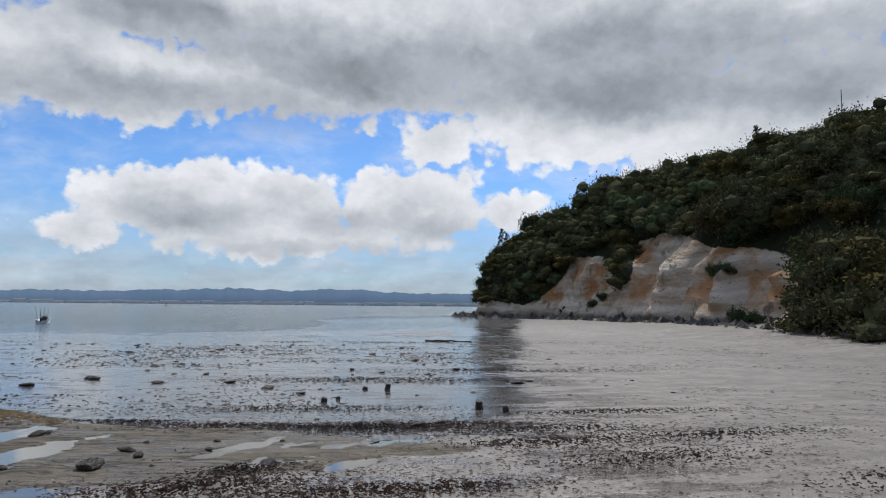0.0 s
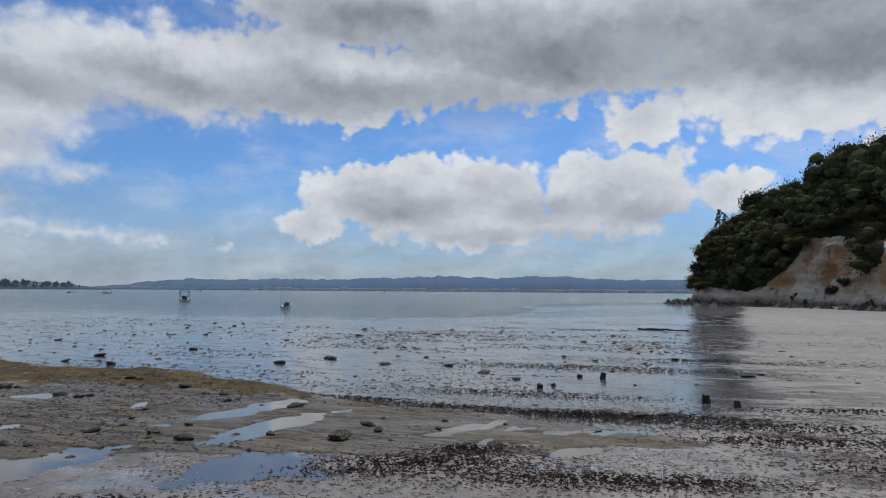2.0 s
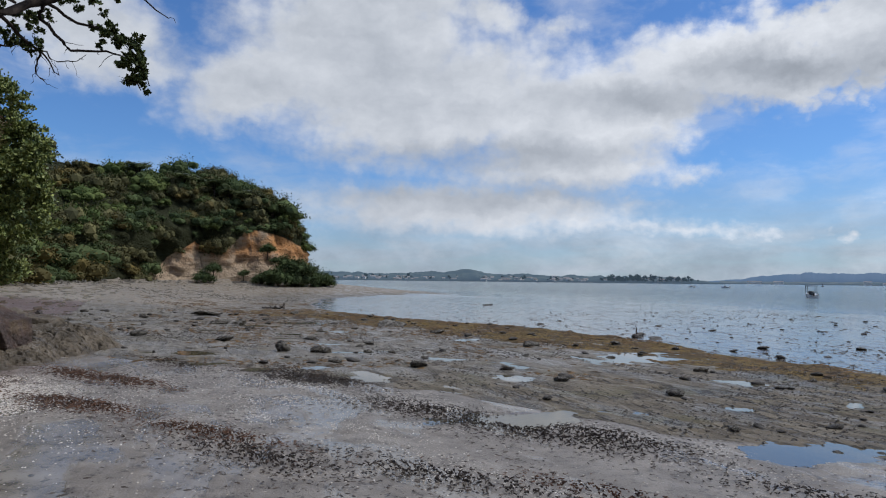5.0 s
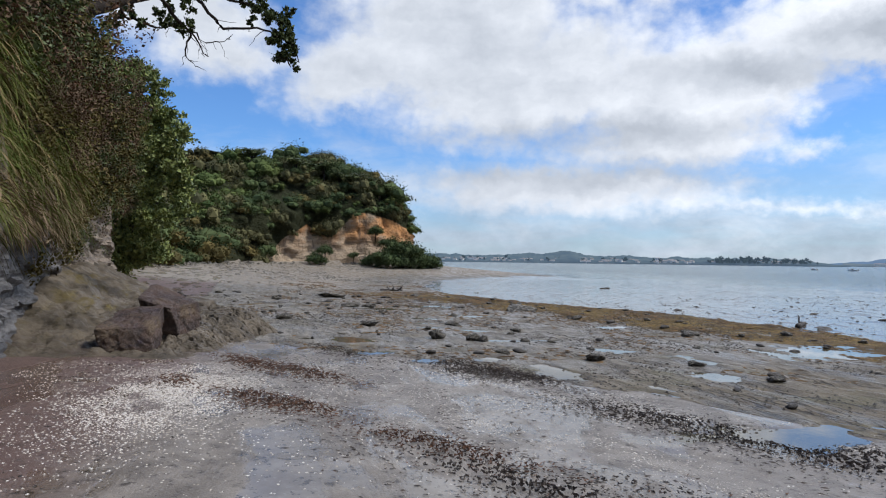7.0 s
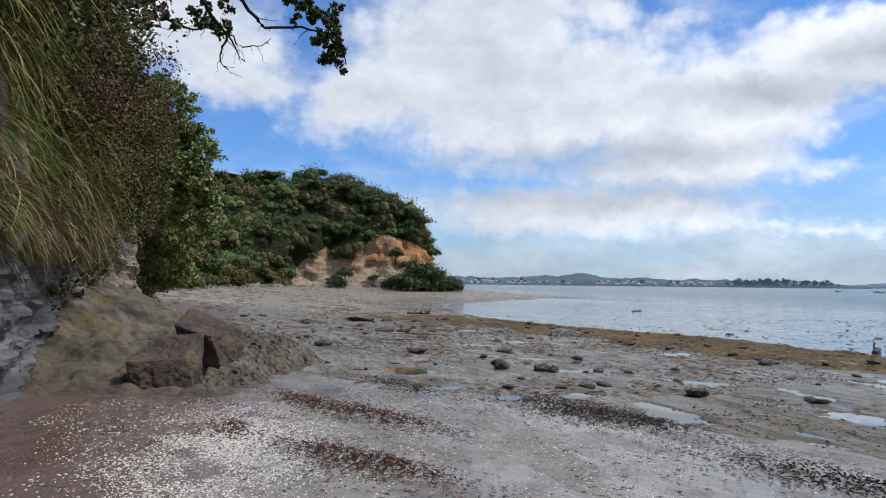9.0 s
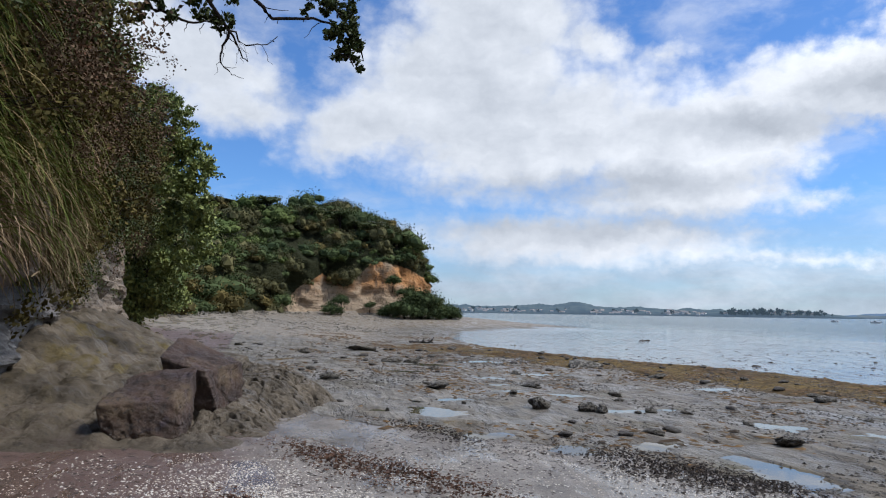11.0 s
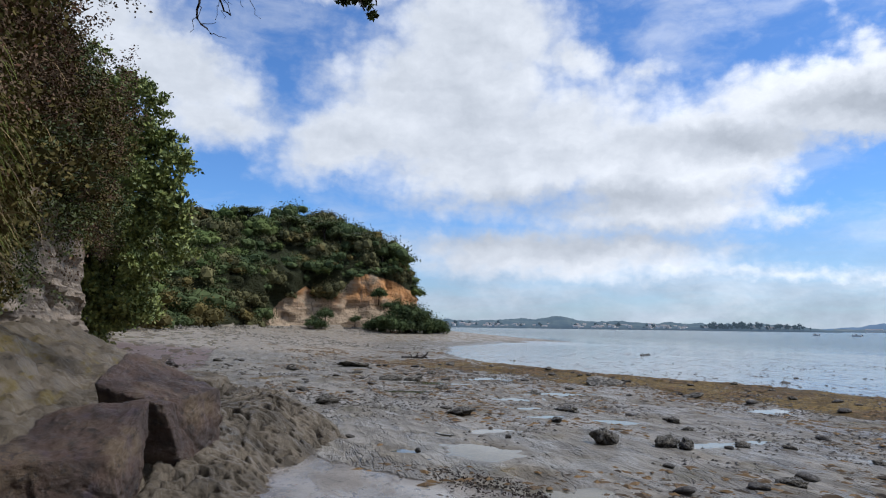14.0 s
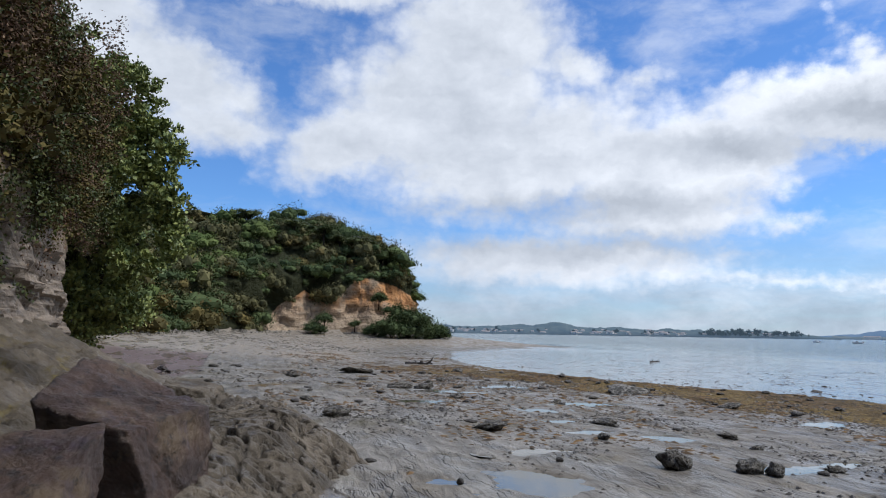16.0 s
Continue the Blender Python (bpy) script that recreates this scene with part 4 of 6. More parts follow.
# the blue of these shores is haze put into their materials
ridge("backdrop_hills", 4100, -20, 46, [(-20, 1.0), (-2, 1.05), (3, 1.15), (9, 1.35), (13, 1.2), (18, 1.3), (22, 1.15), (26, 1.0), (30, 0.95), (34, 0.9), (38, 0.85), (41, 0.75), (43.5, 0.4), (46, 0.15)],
      M["far_hills"], "low hills far across the harbour, blue with painted haze", 0.13, 5)
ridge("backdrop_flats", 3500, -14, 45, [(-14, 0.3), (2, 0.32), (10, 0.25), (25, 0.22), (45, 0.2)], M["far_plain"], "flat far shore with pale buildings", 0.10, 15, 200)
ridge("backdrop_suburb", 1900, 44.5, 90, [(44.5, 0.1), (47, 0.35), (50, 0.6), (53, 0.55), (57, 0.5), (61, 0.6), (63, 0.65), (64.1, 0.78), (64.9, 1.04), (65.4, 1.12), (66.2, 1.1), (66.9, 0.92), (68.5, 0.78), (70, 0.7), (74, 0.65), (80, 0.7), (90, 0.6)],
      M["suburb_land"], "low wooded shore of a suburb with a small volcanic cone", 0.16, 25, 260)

# ---- plants ----
def leaf_cloud(clumps, count, size, seed, droop=0.0, core=True):
    """Many small pointed leaves round a set of clumps (x, y, z, rx, ry, rz), over a rough dark heart."""
    r = np.random.default_rng(seed)
    verts, faces = [], []
    weights = np.array([c[3] * c[4] + c[4] * c[5] + c[3] * c[5] for c in clumps])
    for c, share in zip(clumps, weights / weights.sum()):
        n = int(count * share)
        d = r.normal(size=(n, 3))
        d /= np.linalg.norm(d, axis=1)[:, None]
        tuft = r.normal(size=(max(5, n // 45), 3))
        tuft /= np.linalg.norm(tuft, axis=1)[:, None]
        pick = tuft[r.integers(0, len(tuft), n)]
        d = pick * 0.88 + d * r.uniform(0.10, 0.6, n)[:, None]
        centre = np.array(c[:3]) + d * np.array(c[3:6]) * (0.55 + 0.55 * r.uniform(0, 1, n) ** 0.6)[:, None]
        out = d / np.linalg.norm(d, axis=1)[:, None]
        way = out * 0.6 + r.normal(size=(n, 3)) * 0.6 + np.array([0, 0, 0.25 - droop])
        way /= np.linalg.norm(way, axis=1)[:, None]
        side = np.cross(way, r.normal(size=(n, 3)))
        side /= np.linalg.norm(side, axis=1)[:, None]
        s = size * r.uniform(0.6, 1.35, n)[:, None]
        k = len(verts)
        quad = np.stack([centre - way * s * 0.5, centre + side * s * 0.30, centre + way * s * 0.55, centre - side * s * 0.30], 1).reshape(-1, 3)
        verts += quad.tolist()
        faces += (k + np.arange(4 * n).reshape(-1, 4)).tolist()
        if core:
            bm = bmesh.new()
            bmesh.ops.create_icosphere(bm, subdivisions=1, radius=0.86)
            k = len(verts)
            for v in bm.verts:
                q = v.co.normalized()
                f = 0.68 + 0.2 * noise.noise(q * 2.3 + Vector((c[0], c[1], c[2])))
                verts.append((c[0] + q.x * c[3] * f, c[1] + q.y * c[4] * f, c[2] + q.z * c[5] * f))
            faces += [[k + v.index for v in f.verts] for f in bm.faces]
            bm.free()
    return verts, faces


def tube(points, radii, sides=7):
    """A limb through points, tapering."""
    pts = [Vector(p) for p in points]
    verts, faces = [], []
    for i, p in enumerate(pts):
        way = (pts[min(i + 1, len(pts) - 1)] - pts[max(i - 1, 0)]).normalized()
        u = way.orthogonal().normalized()
        w = way.cross(u)
        for j in range(sides):
            a = 2 * math.pi * j / sides
            verts.append(tuple(p + (u * math.cos(a) + w * math.sin(a)) * radii[i]))
    for i in range(len(pts) - 1):
        for j in range(sides):
            a, b = i * sides + j, i * sides + (j + 1) % sides
            faces.append([a, b, b + sides, a + sides])
    faces += [list(range(sides))[::-1], [(len(pts) - 1) * sides + j for j in range(sides)]]
    return verts, faces


def wander(a, b, steps, amount, r):
    """Points from a to b with a crooked way between."""
    a, b = Vector(a), Vector(b)
    out = []
    for i in range(steps + 1):
        k = i / steps
        q = a.lerp(b, k)
        if 0 < i < steps:
            q = q + Vector(r.normal(size=3)) * amount
        out.append(q)
    return out


def joined(pieces):
    verts, faces = [], []
    for v, f in pieces:
        k = len(verts)
        verts += v
        faces += [[k + i for i in face] for face in f]
    return verts, faces


def bush_tree(seed, leaf, label, width=2.3, tall=1.7, count=3800, size=0.19, trunk=2.0, category="tree"):
    """A round coastal tree: tapered trunk with limbs, clumped crown. Built at the origin, on the ground."""
    r = np.random.default_rng(seed)
    top = thing("tree", label, category, "bush on the headlands")
    clumps = [(0, 0, trunk + tall * 0.3, width * 0.72, width * 0.72, tall * 0.8)]
    for i in range(6):
        a = i * 1.047 + r.uniform(-0.4, 0.4)
        k = r.uniform(0.45, 0.75)
        clumps.append((width * k * math.cos(a), width * k * math.sin(a), trunk + tall * r.uniform(-0.15, 0.65), width * r.uniform(0.36, 0.5), width * r.uniform(0.36, 0.5), tall * r.uniform(0.36, 0.55)))
    crown = part("crown", mesh("crown", *leaf_cloud(clumps, count, size, seed), M[leaf]), top)
    sparse[crown.data.name] = [tuple(p.vertices) for p in crown.data.polygons if len(p.vertices) == 3 or p.index % 10 < 3]
    limbs = [tube([(0, 0, -0.6), (0.05, 0.04, trunk * 0.5), (0.1, -0.05, trunk)], [0.17, 0.13, 0.09])]
    for c in clumps[1:5]:
        limbs.append(tube([(0.06, 0, trunk * 0.6), (c[0] * 0.5, c[1] * 0.5, (trunk + c[2]) * 0.5), c[:3]], [0.08, 0.06, 0.03], 5))
    part("trunk", mesh("trunk", *joined(limbs), M["bark"], True), top)
    return top


def spire_tree(seed, tall=7.0):
    r = np.random.default_rng(seed)
    top = thing("pine_tree", "dark ragged pine standing above the bush", "tree", "pines on the headland")
    clumps = []
    for i in range(9):
        k = i / 8
        for j in range(3):
            a = r.uniform(0, 6.28)
            w = (1.25 - 0.95 * k) * r.uniform(0.5, 1.0)
            clumps.append((w * math.cos(a), w * math.sin(a), tall * (0.32 + 0.64 * k), 0.55 - 0.25 * k, 0.55 - 0.25 * k, 0.28))
    part("crown", mesh("crown", *leaf_cloud(clumps, 900, 0.30, seed, core=False), M["leaf_dark"]), top)
    part("trunk", mesh("trunk", *tube([(0, 0, -0.5), (0.05, 0, tall * 0.5), (0, 0, tall)], [0.16, 0.1, 0.03]), M["bark"], True), top)
    return top


def hill_place(line, inward, tall, cliff, seed, run, d):
    x, y, nx, ny = spot(line, run)
    z0 = float(base_height(np.array([x]), np.array([y]))[0]) - 0.4
    h = float(hill_height(np.array([d]), np.array([run]), seed, float(np.interp(run, *tall)), float(np.interp(run, *cliff)))[0])
    return x + nx * d * inward, y + ny * d * inward, z0 + h


sparse = {}     # faces of each crown, thinned, for trees far up the hill


def clothe(protos, line, tall, cliff, seed, edge, eye, spacing, runs, depth, size, single, label):
    """Trees over a hill, but for the bare face of its bluff: those nearest the beach singly, the rest as one wood."""
    r = np.random.default_rng(seed)
    run, spots = runs[0], []
    while run < runs[1]:
        d = 0.2
        while d < depth:
            rr, dd = run + r.uniform(-0.5, 0.5) * spacing, d + r.uniform(-0.4, 0.4) * spacing
            dd = max(dd, 0.0)
            x, y, z = hill_place(line, 1, tall, cliff, seed, max(rr, 0.1), dd)
            low = float(np.interp(math.degrees(math.atan2(-(x - eye[0]), y - eye[1])), *edge))
            if z > low - 0.3 + r.uniform(-0.4, 0.5):
                k = r.uniform(0.6, 1.2) * r.choice([1.0, 1.0, 1.4]) * size * (0.8 if dd < 4 and low > 0 else 1.0)
                m = pose(x, y, z - (1.5 if dd < 5 else 1.0) * k, r.uniform(-8, 8), r.uniform(-8, 8), r.uniform(0, 360)) @ Matrix.Diagonal((k, k, k * r.uniform(0.8, 1.15), 1))
                spots.append((math.hypot(x - eye[0], y - eye[1]), int(r.integers(0, len(protos))), m))
            d += spacing * (0.27 if d < 4.5 else 0.8)
        run += spacing
    spots.sort(key=lambda q: q[0])
    for _, i, m in spots[:single]:
        copy_thing(protos[i], m)
    for kind in sorted({p.children[0].data.materials[0].name for p in protos}):
        verts, faces, base = [], [], 0
        for _, i, m in spots[single:]:
            me = protos[i].children[0].data
            if me.materials[0].name != kind:
                continue
            v = np.empty(len(me.vertices) * 3)
            me.vertices.foreach_get("co", v)
            v = v.reshape(-1, 3)
            verts.append(v @ np.array(m.to_3x3()).T + np.array(m.translation))
            faces += [[base + k for k in f] for f in sparse[me.name]]
            base += len(v)
        if verts:
            thing("bush_canopy", label, "bush", me=mesh("bush_canopy", np.concatenate(verts), faces, M[kind]), kind="stuff")


def plant_headlands():
    east = [bush_tree(11, "leaf_dark", "dark dense bush tree on the shaded headland"), bush_tree(12, "leaf_dark", "dark dense bush tree on the shaded headland", 2.6, 1.4), bush_tree(13, "leaf_bush", "deep green bush tree on the headland", 2.0, 1.9),
            bush_tree(16, "leaf_olive", "olive green scrub tree on the headland slope", 2.2, 1.3)]
    west = [bush_tree(14, "leaf_bush", "deep green bush tree on the headland"), bush_tree(15, "leaf_bush", "deep green bush tree on the headland", 2.6, 1.5), bush_tree(17, "leaf_dark", "dark dense bush tree on the headland", 2.1, 1.8),
            bush_tree(18, "leaf_olive", "olive green scrub tree on the headland slope", 2.4, 1.5), bush_tree(19, "leaf_fresh", "fresh green bush tree on the headland", 2.3, 1.6)]
    crooked = [bush_tree(20 + i, "leaf_coast", "crooked coastal tree with a flat dark crown on the bluff's edge", 2.3, 0.75, 2400, 0.17, 3.0) for i in range(2)]
    total = length(FOOT_EAST)
    clothe([east[0], east[1], east[0], east[2], east[3]], FOOT_EAST, EAST_TALL, EAST_CLIFF, 201, EAST_EDGE, (0, 0), 3.3, (58, total * 0.72), 48, 1.1, 150, "dense dark bush covering the upper slope of the headland")
    total = length(FOOT_WEST)
    clothe([west[0], west[1], west[2], west[0], west[3], west[2], west[4]], FOOT_WEST, WEST_TALL, WEST_CLIFF, 301, WEST_EDGE, (-6, -2.8), 2.9, (1, total * 0.72), 24, 0.95, 110, "dense green bush covering the headland above the beach")
    for run, d, k in ((92, 3.5, 0.95), (90, 5, 1.0), (88, 5.5, 1.1), (84, 9, 1.1), (80, 13, 1.2), (95, 4.0, 0.7), (97, 3.0, 0.6), (76, 17, 1.2), (86, 7, 0.9)):
        x, y, z = hill_place(FOOT_WEST, 1, WEST_TALL, WEST_CLIFF, 301, run, d)
        copy_thing(crooked[int(run) % 2], pose(x, y, z - 0.3, 4, 7, run * 37) @ Matrix.Diagonal((k, k, k, 1)))
    pine = spire_tree(31)
    for run, d, k in ((73, 5, 1.0), (76, 6, 0.75), (88, 17, 0.8), (96, 19, 0.55)):
        copy_thing(pine, Matrix.Translation(hill_place(FOOT_EAST, 1, EAST_TALL, EAST_CLIFF, 201, run, d)) @ Matrix.Diagonal((k, k, k, 1)))
    # low bushes at the foot of the western bluff and on its face
    for bearing, far, z, k in ((80.6, 99, 1.0, 1.15), (79.2, 101, 1.0, 1.2), (77.6, 103, 0.9, 1.25), (78.5, 101, 2.6, 1.1), (80, 101, 3.2, 1.0), (82, 101, 1.0, 0.75), (86.6, 98.5, 1.2, 0.75), (85.9, 99, 2.6, 0.6), (76.6, 104, 0.8, 0.9), (83.5, 101.5, 2.0, 0.4), (81.6, 103, 5.8, 0.6)):
        a = radians(bearing)
        copy_thing(west[0], pose(-4.6 - far * math.sin(a), -2.5 + far * math.cos(a), z - 2.0 * k, 0, 0, bearing * 40) @ Matrix.Diagonal((k, k, k, 1)))
    # shrubs clinging to the eastern bluff and at its foot
    for bearing, far, z, k in ((-29.6, 55, 0.2, 1.35), (-31, 52, 0.2, 1.5), (-32.5, 49, 0.3, 1.3), (-34, 46, 0.3, 1.4), (-30.2, 56, 2.6, 1.4), (-32, 54, 3.2, 1.3), (-18.6, 82, 4.2, 0.5), (-16.4, 86, 6.4, 0.4), (-22.5, 74, 5.0, 0.55), (-23.4, 73, 5.2, 0.5), (-24.4, 67.5, 0.1, 0.75), (-25.4, 66, 0.1, 0.6), (-12.8, 92, 1.6, 0.5), (-10.6, 97, 1.0, 0.5), (-13.6, 90, 2.6, 0.45), (-28, 62, 2.0, 0.6), (-9, 103, 2.2, 0.6), (-8, 104, 3, 0.7), (-15.2, 88, 5.0, 0.5), (-17, 85, 3.4, 0.3), (-19.6, 80, 4.4, 0.3)):
        a = radians(bearing)
        copy_thing(east[0 if k > 0.9 else 2], pose(-far * math.sin(a), far * math.cos(a), z - 2.0 * k, 0, 0, bearing * 40) @ Matrix.Diagonal((k, k, k, 1)))
    for k, proto in enumerate([*east, *west, *crooked]):      # the first of each kind takes a place of its own on the hill
        proto.matrix_basis = Matrix.Translation(hill_place(FOOT_EAST, 1, EAST_TALL, EAST_CLIFF, 201, 150 + 4 * k, 24))
    pine.matrix_basis = Matrix.Translation(hill_place(FOOT_EAST, 1, EAST_TALL, EAST_CLIFF, 201, 112, 36))


plant_headlands()


def big_tree():
    """The broad evergreen behind the cliff's corner."""
    r = np.random.default_rng(41)
    top = thing("shore_tree", "broad evergreen tree with glossy sunlit leaves leaning over the beach", "tree", m=pose(-37, -10.3, 0.6))
    masses = [(3.6, 1.2, 9.6, 1.6), (3.9, 2.6, 8.2, 1.4), (4.1, 3.2, 6.9, 1.35), (4.0, 3.75, 5.3, 1.2), (4.3, 3.6, 3.8, 1.3), (3.6, 2.2, 5.4, 1.8), (3.4, 1.4, 7.4, 1.9), (3.0, 0.0, 8.8, 2.0), (3.2, 2.3, 2.6, 1.7), (2.4, 0.8, 3.6, 2.2), (2.6, 0.2, 5.6, 2.2), (2.6, -1.4, 9.6, 2.0), (3.0, 1.0, 1.4, 1.5)]
    clumps = []
    for x, y, z, k in masses:
        for _ in range(15):
            d = r.normal(size=3)
            d /= np.linalg.norm(d)
            s = k * r.uniform(0.26, 0.44)
            clumps.append((x + d[0] * k * 0.72, y + d[1] * k * 0.72, z - 0.6 + d[2] * k * 0.7, s, s, s * 0.62))
    part("crown", mesh("crown", *leaf_cloud(clumps, 95000, 0.15, 42, core=False), M["leaf_big"]), top)
    limbs = [tube(wander((0, 0, -1), (0.4, 0.6, 4.5), 5, 0.12, r), np.linspace(0.42, 0.26, 6))]
    for x, y, z, k in masses:
        limbs.append(tube(wander((0.4, 0.6, min(4.2, z * 0.5)), (x * 0.9, y * 0.9, z - 0.6), 5, 0.18, r), np.linspace(0.17, 0.04, 6), 6))
    part("trunk", mesh("trunk", *joined(limbs), M["bark"], True), top)


big_tree()


def overhanging_tree():
    """A gnarled tree on top of the bank; its bare twisted twigs and leaf tufts hang over the beach."""
    r = np.random.default_rng(51)
    top = thing("overhanging_tree", "gnarled coastal tree whose twisted branches hang from the bank", "tree", m=pose(-14.2, -7.6, 4.6))
    base = Vector((-14.2, -7.6, 4.6))
    main = [
        ([(-14.2, -7.6, 4.0), (-14.6, -7.0, 4.6), (-14.9, -6.5, 5.1), (-16.4, -5.6, 6.1), (-17.6, -4.7, 6.95), (-18.4, -3.8, 7.7), (-18.6, -2.8, 8.3)], 0.24, 0.05),
        ([(-14.6, -7.0, 4.6), (-15.5, -7.2, 6.5), (-17.5, -7.0, 8.2), (-19.5, -6.4, 8.8), (-21.5, -5.0, 8.7)], 0.17, 0.04),
        ([(-14.6, -7.0, 4.6), (-13.4, -6.6, 6.3), (-12.6, -5.6, 7.6), (-12.2, -4.6, 8.2)], 0.16, 0.05),
        ([(-18.36, -3.83, 7.62), (-18.55, -3.9, 7.34), (-18.6, -3.44, 6.91), (-18.62, -3.28, 6.72), (-18.63, -2.7, 6.79), (-18.62, -2.24, 6.76), (-18.61, -1.93, 6.34), (-18.61, -1.76, 5.96)], 0.045, 0.012),
        ([(-18.4, -3.8, 7.7), (-18.61, -3.16, 7.39), (-18.63, -2.46, 7.29), (-18.61, -1.86, 6.73), (-18.6, -1.59, 6.13)], 0.04, 0.012),
        ([(-17.6, -4.7, 6.95), (-18.3, -4.57, 7.17), (-19.5, -4.35, 7.09), (-20.5, -4.22, 7.16), (-21.5, -4.45, 7.23), (-21.7, -4.5, 6.92), (-21.74, -4.24, 6.66)], 0.05, 0.013),
        ([(-20.54, -4.22, 7.2), (-21.03, -4.09, 7.09), (-21.06, -3.97, 6.82), (-21.07, -3.85, 6.76)], 0.025, 0.01),
        ([(-20.54, -4.22, 7.2), (-21.07, -3.91, 7.12), (-21.09, -3.58, 7.18), (-21.11, -3.25, 7.42)], 0.022, 0.008),
        ([(-19.5, -6.4, 8.8), (-19.8, -5.77, 7.61), (-19.82, -5.61, 7.18), (-19.87, -5.32, 7.14), (-19.94, -4.94, 7.04), (-19.98, -4.63, 7.12), (-20.02, -4.32, 7.13)], 0.05, 0.012),
        ([(-16.4, -5.6, 6.1), (-17.4, -5.9, 6.7), (-18.6, -6.1, 6.9), (-19.6, -6.3, 6.6)], 0.06, 0.015),
        ([(-18.6, -2.8, 8.3), (-18.7, -2.0, 8.4), (-18.8, -1.2, 7.9)], 0.04, 0.012),
    ]
    wood, twigs = [], []
    for pts, a, b in main:
        fine = []
        for p, q in zip(pts[:-1], pts[1:]):
            fine += wander(p, q, 3, 0.022 if a < 0.1 else 0.04, r)[:-1]
        fine = [q - base for q in fine + [Vector(pts[-1])]]
        wood.append(tube(fine, np.linspace(a, b, len(fine)), 7))
        if a < 0.07:     # short crooked twigs along the thin branches
            for q in fine[2::2]:
                t = q + Vector(r.normal(size=3)) * 0.22 + Vector((0, 0, -0.12))
                twigs.append(tube(wander(q, t, 4, 0.03, r), np.linspace(b * 0.9, 0.004, 5), 4))
    part("trunk", mesh("trunk", *joined(wood), M["bark"], True), top)
    tagged(part("twigs", mesh("twigs", *joined(twigs), M["bark"], True), top, "bare twisted twigs"), kind="stuff")
    tufts = []
    for cx, cy, cz, sx, sz, n in ((-18.6, -1.85, 6.35, 0.26, 0.42, 12), (-18.6, -2.0, 6.85, 0.38, 0.3, 14), (-18.6, -2.4, 7.2, 0.42, 0.25, 12), (-19.6, -4.7, 7.15, 0.5, 0.16, 7), (-20.0, -4.35, 7.15, 0.25, 0.2, 5), (-19.8, -5.6, 7.3, 0.3, 0.3, 6),
                                  (-18.9, -4.3, 7.4, 0.5, 0.25, 7), (-18.5, -3.0, 8.2, 0.9, 0.35, 18), (-20.6, -5.2, 8.9, 1.3, 0.5, 24), (-17.5, -6.6, 8.3, 1.6, 0.6, 30), (-12.6, -5.2, 8.2, 1.4, 0.6, 24), (-15.2, -6.4, 7.0, 1.2, 0.7, 22), (-19.2, -6.5, 7.0, 0.7, 0.5, 14)):
        for _ in range(n):
            s = r.uniform(0.1, 0.17)
            tufts.append((cx - base.x + r.normal() * sx * 0.6, cy - base.y + r.normal() * sx * 0.6, cz - base.z + r.normal() * sz * 0.6, s, s, s * 0.8))
    part("leaves", mesh("leaves", *leaf_cloud(tufts, 17000, 0.095, 53, core=False), M["leaf_coast"]), top, "tufts of dark leathery leaves")


overhanging_tree()


def tussock(seed, leaf, blades, long):
    """Hanging grass: each blade a tapered, drooping ribbon. Grows towards +x, hangs down."""
    r = np.random.default_rng(seed)
    verts, faces = [], []
    for _ in range(blades):
        a, s = r.normal() * 0.75, long * r.uniform(0.35, 1.25)
        p = Vector((r.uniform(-0.05, 0.05), r.normal() * 0.16, r.normal() * 0.12))
        way = Vector((math.cos(a) * 0.8, math.sin(a) * 0.9, r.uniform(0.1, 1.1))).normalized()
        side = way.cross(Vector((0, 0, 1))).normalized()
        w, k, n = r.uniform(0.004, 0.012), len(verts), 7
        for i in range(n + 1):
            t = i / n
            ww = w * (1 - t * 0.85)
            verts += [tuple(p - side * ww), tuple(p + side * ww)]
            way = (way + Vector((0, 0, -r.uniform(0.18, 0.42)))).normalized()
            p = p + way * s / n
        faces += [[k + 2 * i, k + 2 * i + 1, k + 2 * i + 3, k + 2 * i + 2] for i in range(n)]
    return mesh("foliage", verts, faces, M[leaf])


def shrub(seed, leaf, count=2600, size=0.06):
    r = np.random.default_rng(seed)
    clumps = [(r.normal() * 0.35, r.normal() * 0.35, r.normal() * 0.35, *(r.uniform(0.12, 0.42, 3))) for _ in range(26)]
    stems = [tube(wander((0, 0, 0), c[:3], 4, 0.05, r), np.linspace(0.016, 0.004, 5), 4) for c in clumps]
    return mesh("foliage", *leaf_cloud(clumps, count, size, seed, droop=0.5, core=False), M[leaf]), mesh("stem", *joined(stems), M["bark"], True)


def plant(label, meshes, m):
    top = thing("shrub", label, "shrub", "scrub on the bank", m=m)
    tagged(part("foliage", meshes[0], top), kind="stuff")
    tagged(part("stem_tangle", meshes[1], top, "tangle of thin bare stems"), kind="stuff")


